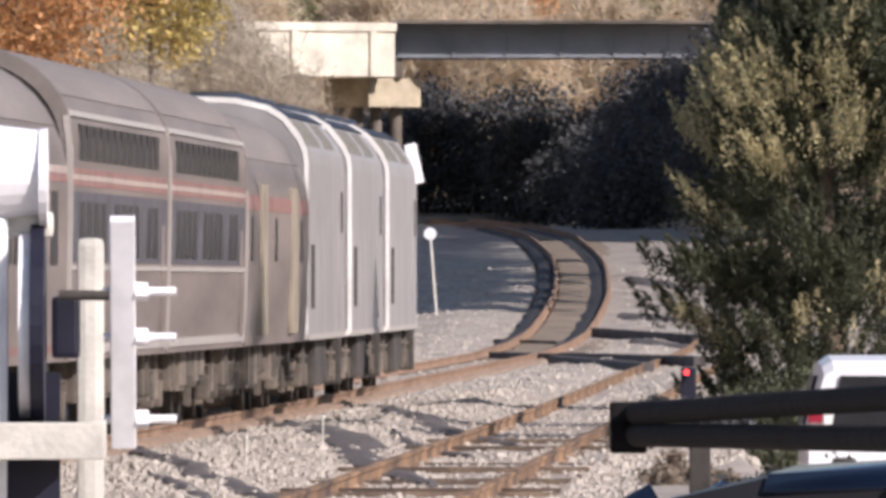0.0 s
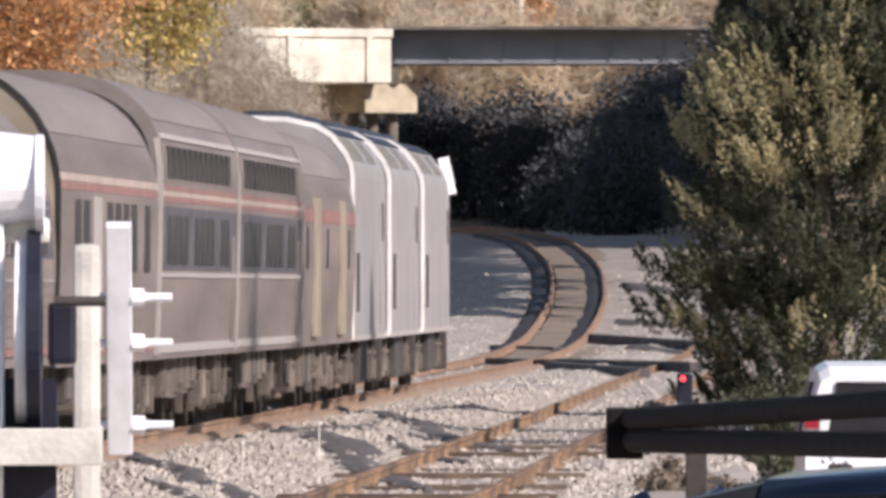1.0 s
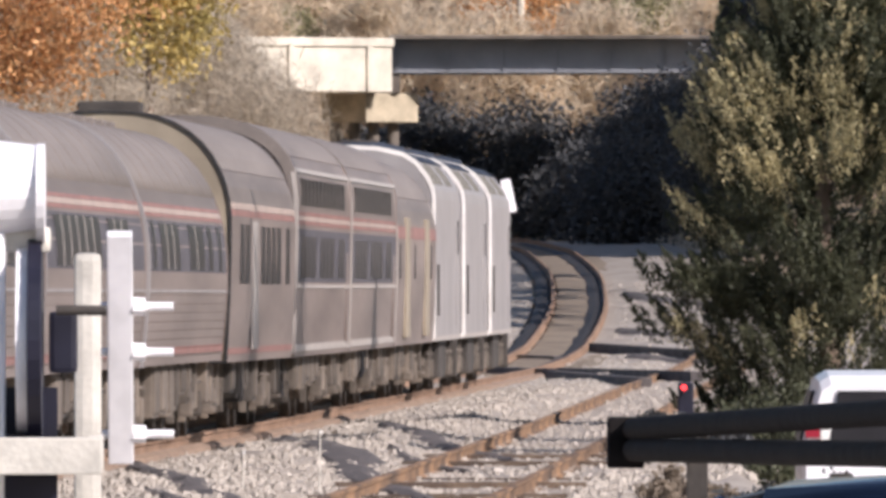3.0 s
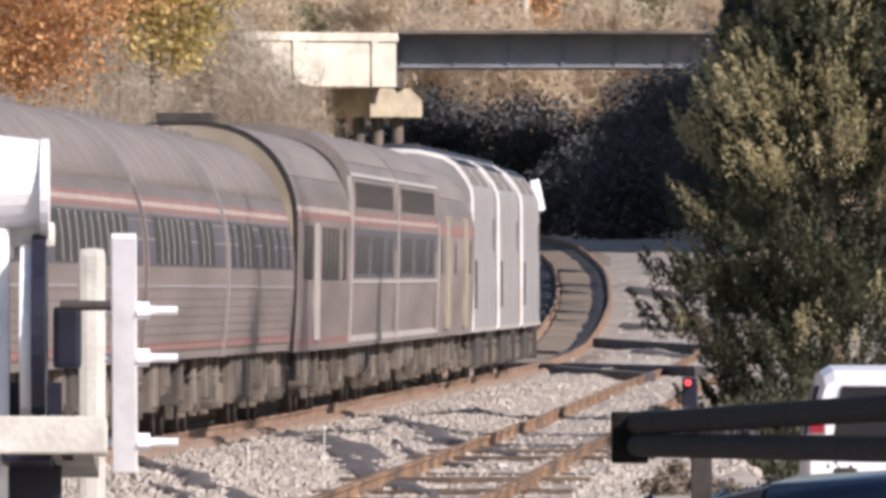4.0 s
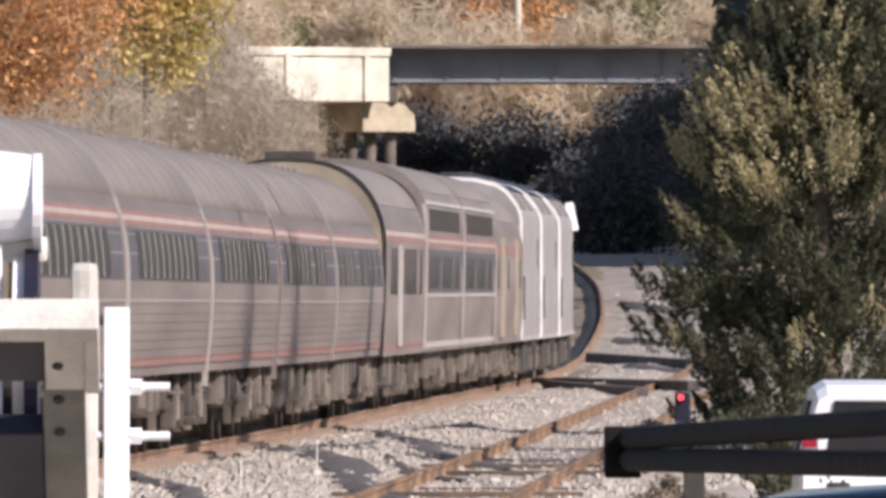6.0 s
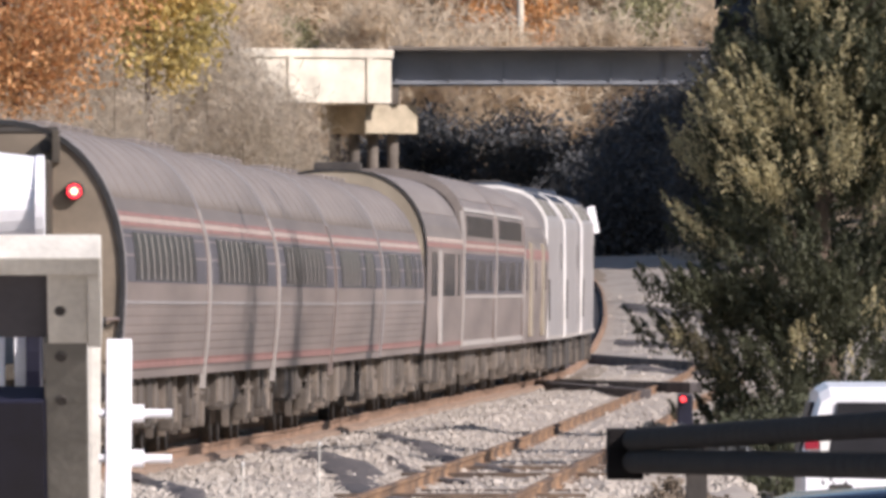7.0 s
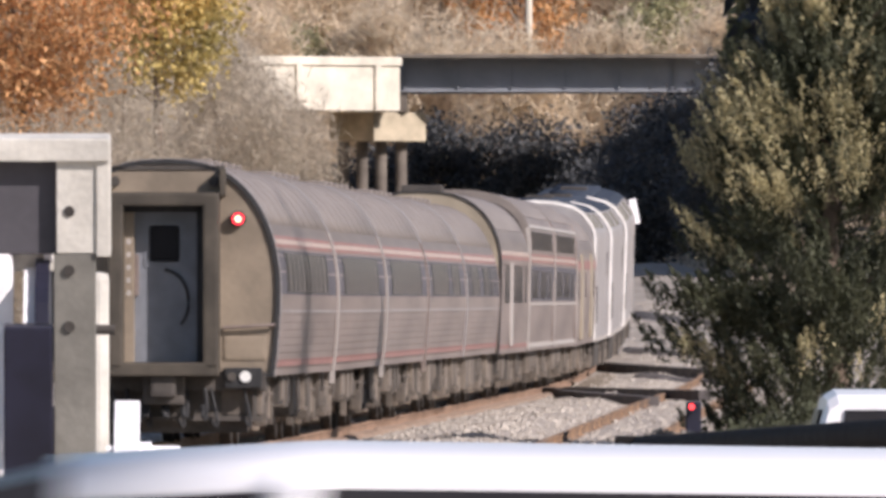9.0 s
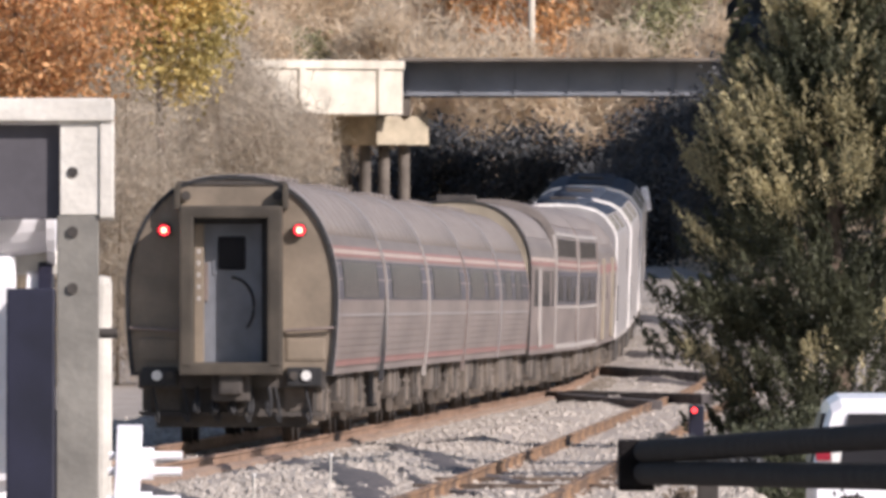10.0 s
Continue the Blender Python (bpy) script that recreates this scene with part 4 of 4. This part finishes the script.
# tall evergreens past the cedar, mostly out of sight, added to shade the line
for i in range(28):
    y = 580 + i * 7.4
    x = 13.4 + (i % 3) * .6 if y < 690 else 14.4 + (i % 3) * 1.3
    leafy_tree("tall dark evergreen added mostly out of sight for shade", x, y, 15.6 + (i % 4) * .3 if y < 690 else 13.0 + (i % 4) * .6, 3.4, LEAF_GREEN if i % 4 == 3 else DARK_WOOD, 120 + i, 80, 85, .48, .74 if y < 690 else .15, "tall evergreens")
for i in range(7):
    leafy_tree("dense leafless grey-tan brushwood beside the railway", -12.2 + i * .95, 538 + (i * 3 % 5), rw.uniform(6.4, 7.4) - (1.5 if i > 5 else 0), 1.2, TWIG, 440 + i, 64, 125, .19, -.04, "brushwood by the bridge", "brushwood", aspect=.045, loose=.32, up=.55)
for i in range(26):
    x = -15.8 + (i * 5 % 26) * .41
    y = 690 + (i * 7 % 13) * 7.5
    h = float(np.interp(x, (-15, -9, -7.2, -5.6, -4.6, -3.5), (9.2, 8.4, 6.6, 5.0, 4.2, 3.4))) * rw.uniform(.85, 1.05)
    leafy_tree("dense leafless grey-tan brushwood on the bank by the bridge", x, y, h, 1.5, TWIG, 400 + i, 64, 125, .28, -.04, "brushwood by the bridge", "brushwood", aspect=.045, loose=.32, up=.55)


# ---- trackside ----
def post_sign():
    t = thing("trackside_marker", "thin white post with a round marker on top", "sign", m=pose(-.30, 585, ground_z(-.3, 585)))
    part("post", rod(bmesh.new(), (.12, 0, 0), (-.05, 0, 2.2), .035, seg=8), GALV, t)
    part("disc", rod(bmesh.new(), (-.05, -.03, 2.22), (-.05, 0, 2.22), .17, seg=18), CAR_WHITE, t)


post_sign()


def shade_strip(pts, width, high, seed):
    """A low uneven streak whose dark tone paints shade across the stone."""
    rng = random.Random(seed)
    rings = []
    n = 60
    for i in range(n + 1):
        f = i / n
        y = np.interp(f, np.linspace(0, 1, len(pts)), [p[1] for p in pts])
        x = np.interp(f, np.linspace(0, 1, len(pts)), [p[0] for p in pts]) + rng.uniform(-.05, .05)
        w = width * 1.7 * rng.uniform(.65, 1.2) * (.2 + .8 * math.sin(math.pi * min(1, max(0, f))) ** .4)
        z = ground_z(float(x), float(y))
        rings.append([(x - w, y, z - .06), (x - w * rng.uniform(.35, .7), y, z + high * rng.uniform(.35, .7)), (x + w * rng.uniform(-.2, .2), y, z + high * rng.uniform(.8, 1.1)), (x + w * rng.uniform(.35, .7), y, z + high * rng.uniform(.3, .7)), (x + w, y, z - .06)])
    return tagged(part("cinder_streak", skin(rings), GRAVEL_SHADE), "dark streak that paints shade across pale gravel", "soil", "dark cinder streaks", "structure")


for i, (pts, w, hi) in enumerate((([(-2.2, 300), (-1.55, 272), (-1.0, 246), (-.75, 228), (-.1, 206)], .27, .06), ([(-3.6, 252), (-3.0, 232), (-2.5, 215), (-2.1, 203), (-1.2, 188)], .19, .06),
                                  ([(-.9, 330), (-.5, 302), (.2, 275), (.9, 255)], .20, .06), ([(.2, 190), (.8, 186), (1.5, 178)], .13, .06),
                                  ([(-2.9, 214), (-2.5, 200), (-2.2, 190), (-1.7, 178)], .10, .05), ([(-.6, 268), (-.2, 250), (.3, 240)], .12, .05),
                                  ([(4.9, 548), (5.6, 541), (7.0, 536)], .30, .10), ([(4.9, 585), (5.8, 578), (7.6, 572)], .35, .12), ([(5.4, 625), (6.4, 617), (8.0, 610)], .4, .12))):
    shade_strip(pts, w, hi, 300 + i)
# dark bars laid in place of the shadow bands across the stone
for a, b, hh in (((2.75, 487), (5.6, 468), .24), ((2.5, 480), (4.25, 445), .20), ((1.2, 502), (2.9, 490), .18), ((4.0, 560), (6.9, 545), .24), ((1.4, 548), (3.0, 544), .12)):
    tb = thing("old_timber", "dark bar standing for a shadow band on the gravel", "timber beam", "old timbers beside the line")
    za, zb = ground_z(*a), ground_z(*b)
    d = Vector((b[0] - a[0], b[1] - a[1], zb - za))
    bm = boxed(-.14, .14, 0, d.length, -.02, hh, bevel=.03)
    bm.transform(Matrix.Translation((*a, za)) @ Matrix.Rotation(math.atan2(-d.x, d.y), 4, "Z") @ Matrix.Rotation(math.atan2(d.z, math.hypot(d.x, d.y)), 4, "X"))
    part("beam", bm, GRAVEL_SHADE, tb)
for x, y, h in ((-1.2, 213, .62), (-1.97, 214, .36), (2.39, 214, .34)):
    stake = thing("marker_stake", "thin pale survey stake standing in the gravel", "stake", "survey stakes", m=pose(x, y, ground_z(x, y) - .1))
    part("rod", rod(bmesh.new(), (0, 0, 0), (.01, 0, h + .1), .011, .009, 7), GALV, stake)
    part("cap", rod(bmesh.new(), (.01, 0, h + .1), (.01, 0, h + .13), .016, seg=7), LENS_WHITE, stake)
ds = thing("dwarf_signal", "low dark trackside signal showing red", "signal", m=pose(3.42, 300, ground_z(3.42, 300)))
part("base", boxed(-.12, .14, -.1, .12, -.1, .18, bevel=.02), CONCRETE, ds)
body = part("housing", boxed(-.10, .12, -.08, .14, .18, .78, bevel=.03), BLACK, ds)
part("hood", rod(bmesh.new(), (-.02, -.2, .71), (-.02, -.08, .71), .075, seg=16), BLACK, body)
part("lens", rod(bmesh.new(), (-.02, -.215, .71), (-.02, -.20, .71), .04, seg=16), DWARF_RED, ds, "lit red lens")

# two long pipes held in an end block
gr = thing("pipe_barrier", "dark steel barrier of two pipes in an end block", "barrier")
for name, za, zb in (("upper_pipe", .99, 1.35), ("lower_pipe", .867, 1.10)):
    part(name, rod(bmesh.new(), (1.10, 127, za), (2.84, 90, zb), .068, .066, 20), WEATHERED, gr)
part("end_block", boxed(.985, 1.20, 126.2, 127.1, .765, 1.065, bevel=.02), WEATHERED, gr)
part("clamp", boxed(1.205, 1.235, 126.0, 126.3, .79, 1.07, bevel=.008), IRON, gr)
for x, y in ((1.42, 121), (2.0, 108.5), (2.6, 95.5)):
    part("post", boxed(x - .03, x + .09, y + .10, y + .26, -1.2, .88, bevel=.01), IRON, gr)


# ---- cars ----
def wheel_part(car, x, y, r=.33):
    w = part("wheel", rod(bmesh.new(), (x - .1, y, r), (x + .1, y, r), r, seg=26), RUBBER, car)
    part("rim", rod(bmesh.new(), (x - .106, y, r), (x + .106, y, r), r * .62, seg=20), GALV, w)


def sedan(label, paint, m, name="car", length=4.7, roof=1.45, tail=(.75, 1.35, 1.75)):
    """A four-door car, nose towards +y: lower body, glasshouse, roof, glass, lamps and wheels."""
    car = thing(name, label, "car", m=m)
    L = length / 2
    secs = [(-L, .50, .78, .62), (-L + .15, .42, .98, .80), (-L + .9, .30, 1.02, .88), (-.9, .26, .98, .90), (.9, .26, .98, .90), (L - 1.0, .30, .92, .88), (L - .25, .36, .78, .80), (L, .46, .66, .62)]
    rings = []
    for y, z0, z1, w in secs:
        rings.append([(-w, y, z0), (-w - .04, y, (z0 + z1) / 2), (-w, y, z1 - .05), (-w + .12, y, z1), (w - .12, y, z1), (w, y, z1 - .05), (w + .04, y, (z0 + z1) / 2), (w, y, z0)])
    part("body", skin(rings), paint, car)
    top = []
    for y, z, w in ((-L + tail[0], 1.0, .74), (-L + tail[1], roof - .10, .62), (-L + tail[2], roof - .02, .60), (-.2, roof, .60), (.35, roof - .03, .60), (.75, roof - .12, .63), (1.35, .98, .76)):
        top.append([(-w - .12 * (1 if z > 1.1 else 0) * 0, y, .93), (-w, y, z - .06), (-w + .1, y, z), (0, y, z + .025), (w - .1, y, z), (w, y, z - .06), (w, y, .93)])
    part("cabin_glass", skin([[(x * .985, y, z - .012) for x, y, z in r] for r in top]), GLASS_DARK, car)
    part("roof", skin([[(x, y, z if z > roof - .2 else roof - .12) for x, y, z in r[1:6]] + [(x * .97, y, (z if z > roof - .2 else roof - .12) - .03) for x, y, z in reversed(r[1:6])] for r in top[1:5]]), paint, car, smooth=True)
    for s in (1, -1):
        for a, b in (((s * .76, 1.35, .98), (s * .60, .70, roof - .10)), ((s * .74, -L + tail[0], 1.0), (s * .60, -L + tail[1] + .05, roof - .08)), ((s * .77, -.1, .98), (s * .61, -.15, roof - .05))):
            part("pillar", rod(bmesh.new(), a, b, .045, seg=8), paint, car)
        part("head_lamp", boxed(min(s * .45, s * .80), max(s * .45, s * .80), L - .2, L - .04, .62, .74, bevel=.03), LENS_WHITE, car)
        part("tail_lamp", boxed(min(s * .45, s * .80), max(s * .45, s * .80), -L - .01, -L + .12, .76, .92, bevel=.03), TAIL_RED, car)
        for y in (-L + 1.0, L - .95):
            wheel_part(car, s * .82, y)
    return car


def van(label, m):
    """A tall white van with its tail towards the viewer (-y)."""
    v = thing("van", label, "van", m=m)
    rings = []
    for y, z0, z1, w, wt in ((-2.45, .45, 1.66, .93, .78), (-2.3, .32, 1.75, .97, .80), (-1.0, .30, 1.80, .98, .82), (1.0, .30, 1.76, .98, .82), (1.6, .30, 1.25, .97, .88), (2.4, .40, 1.0, .88, .80)):
        zb = z0 + (z1 - z0) * .52
        rings.append([(-w, y, z0), (-w, y, zb), (-wt, y, z1 - .06), (-wt + .1, y, z1), (wt - .1, y, z1), (wt, y, z1 - .06), (w, y, zb), (w, y, z0)])
    part("body", skin(rings), CAR_WHITE, v)
    part("rear_window", skin([[(-.72, -2.49, 1.02), (-.62, -2.48, 1.60), (.62, -2.48, 1.60), (.72, -2.49, 1.02)], [(-.72, -2.40, 1.02), (-.62, -2.40, 1.60), (.62, -2.40, 1.60), (.72, -2.40, 1.02)]]), GLASS_DARK, v)
    for s in (1, -1):
        tl = part("tail_lamp", boxed(min(s * .80, s * .94), max(s * .80, s * .94), -2.49, -2.30, 1.14, 1.25, bevel=.01), TAIL_RED, v)
        part("reversing_lamp", boxed(min(s * .66, s * .79), max(s * .66, s * .79), -2.485, -2.30, 1.12, 1.26, bevel=.01), LENS_WHITE, v)
        part("side_window", skin([[(s * .985, -1.9, 1.12), (s * .87, -1.9, 1.6), (s * .87, .9, 1.6), (s * .985, 1.3, 1.12)], [(s * .93, -1.9, 1.12), (s * .81, -1.9, 1.6), (s * .81, .9, 1.6), (s * .93, 1.3, 1.12)]]), GLASS_DARK, v)
        for y in (-1.5, 1.5):
            wheel_part(v, s * .86, y, .34)
    part("bumper", boxed(-.95, .95, -2.58, -2.4, .42, .72, bevel=.05), CAR_WHITE, v)
    return v


van("white van parked beside the siding", pose(4.53, 213.6, -.75))
sedan("dark blue parked sedan with curved roof", CAR_BLUE, pose(1.50, 70, -.27, 0, 0, 78), roof=1.45)
white_car = sedan("white estate car driving across the crossing", CAR_WHITE, pose(30, 46, .0, 0, 0, 90), length=5.0, roof=1.48, tail=(.15, .45, .9))

# ---- level crossing gate ----
GX, GY, GZ = -1.30, 76.0, 1.724
mast = thing("crossing_signal", "aluminium crossing signal mast with black flasher backgrounds", "crossing signal", m=pose(GX, GY, 0))
part("mast", rod(bmesh.new(), (-.30, .12, -.3), (-.30, .12, 2.1), .055, seg=18), ALU, mast)
part("foundation", boxed(-.6, .1, -.1, .4, -.4, .25, bevel=.03), CONCRETE, mast)
part("flasher_background", rod(bmesh.new(), (-.16, .10, .0 + 1.62), (-.11, .10, 1.62), .36, seg=32), BLACK, mast)
part("background_rim", rod(bmesh.new(), (-.20, .10, 1.62), (-.16, .10, 1.62), .33, seg=28), ALU, mast)
lamp = part("lamp_housing", rod(bmesh.new(), (-.30, .05, 2.16), (-.13, .05, 2.16), .17, .15, seg=24), ALU, mast, "bare aluminium lamp housing")
part("visor", rod(bmesh.new(), (-.13, .05, 2.14), (-.10, .05, 2.14), .175, seg=24), ALU, lamp)
part("bracket", boxed(-.30, -.08, .06, .14, 1.93, 2.02, bevel=.02), GALV, mast)
part("junction_box", boxed(-.09, .01, .25, .4, 1.50, 1.72, bevel=.02), BLACK, mast)
part("mechanism_cover", boxed(-.016, .080, 1.20, 1.32, -.3, 1.93, bevel=.03), GALV, mast)
part("cross_arm", boxed(-.34, -.24, -.02, .10, 1.2, 2.0, bevel=.02), ALU, mast)
part("side_plate", boxed(-.9, -.06, .3, .34, .2, 1.45), BLACK, mast, "dark blue-black painted steel plate")

gate = thing("crossing_gate", "galvanised crossing gate arm yoke with bolted counterweight arms", "crossing gate", m=pose(GX, GY, GZ))
DC = Vector((0, 1.0, 0))        # the way from the cross bar down the channel while the gate lies flat
BAR = Vector((0, -.76, -.50))
g1 = boxed(-.95, .115, BAR.y - .012, BAR.y + .07, BAR.z - .075, BAR.z + .055, bevel=.008)
part("cross_bar", g1, GALV, gate)
def plank(name, x0, x1, a, b, thick, mat, bev=.006):
    """A flat bar from a to b in the plane across the pivot."""
    d = Vector(b) - Vector(a)
    bm = boxed(x0, x1, -thick / 2, thick / 2, 0, d.length, bevel=bev)
    ang = math.atan2(-d.y, d.z)
    bm.transform(Matrix.Translation(a) @ Matrix.Rotation(ang, 4, "X"))
    return part(name, bm, mat, gate)
plank("channel", -.075, .065, BAR + DC * .07, BAR + DC * .40, .10, GALV)
# greyer than the channel above: the shade on its lower part is coloured in
ch = plank("lower_plate", -.085, .062, BAR + DC * .40, BAR + DC * 1.75, .09, PLATE)
plank("channel_flange", .065, .115, BAR + DC * .07, BAR + DC * .41, .12, GALV)
# dark tone puts the cross bar's shade into the web plate
plank("web_plate", -.95, -.075, BAR + DC * .075, BAR + DC * .41, .012, BLUE)
for s in (.25, .46, .66):
    c = BAR + DC * s
    nrm = Vector((0, 0, -1))
    part("bolt", rod(bmesh.new(), tuple(c + nrm * .04 + Vector((-.03, 0, 0))), tuple(c + nrm * .056 + Vector((-.03, 0, 0))), .02, seg=8), IRON, ch)
T0, T1 = Vector((0, .32, .274)), Vector((0, .68, -.54))
st = plank("counterweight_arm", .115, .205, T0, T1, .05, ALU)
for f in (.32, .52, .88):
    c = T0 + (T1 - T0) * f
    part("long_bolt", rod(rod(bmesh.new(), (.09, c.y, c.z), (.35, c.y, c.z), .016, seg=10), (.205, c.y, c.z), (.25, c.y, c.z), .032, seg=6), ALU, st)
part("counterweight", boxed(-.262, -.09, -.10, .66, -.56, -.47, bevel=.01), BLACK, gate, "dark navy painted counterweight plate")
part("pivot_shaft", rod(bmesh.new(), (-.06, 0, 0), (.12, 0, 0), .018, seg=14), IRON, gate)


# ---- what moves ----
def on_line(y):
    return Vector((line_x(y), y, line_z(y)))


def car_pose(rear, length):
    a, b = on_line(rear + length * .2), on_line(rear + length * .8)
    d = b - a
    mid = (a + b) / 2
    yaw, pitch = math.degrees(math.atan2(-d.x, d.y)), math.degrees(math.atan2(d.z, math.hypot(d.x, d.y)))
    return pose(mid.x, mid.y, mid.z, pitch, lean(mid.y), yaw)


def motions():
    off = 0.0
    for car, length in TRAIN:
        walk(car, [(t, car_pose(TAIL_0 + SPEED * t + off, length)) for t in np.arange(0, 10.01, .5)])
        off += length
    # the gate starts to rise before four seconds, a quarter turn in six seconds
    walk(gate, [(t, pose(GX, GY, GZ, -15.3 * max(0.0, t - 3.72))) for t in sorted([*np.arange(0, 10.01, .5), 3.72])])
    # the white car crosses in front at seven metres a second
    walk(white_car, [(t, pose(-.47 - 7.1 * (t - 9.0), 46, 0, 0, 0, 90)) for t in np.arange(0, 10.01, .5)])


motions()
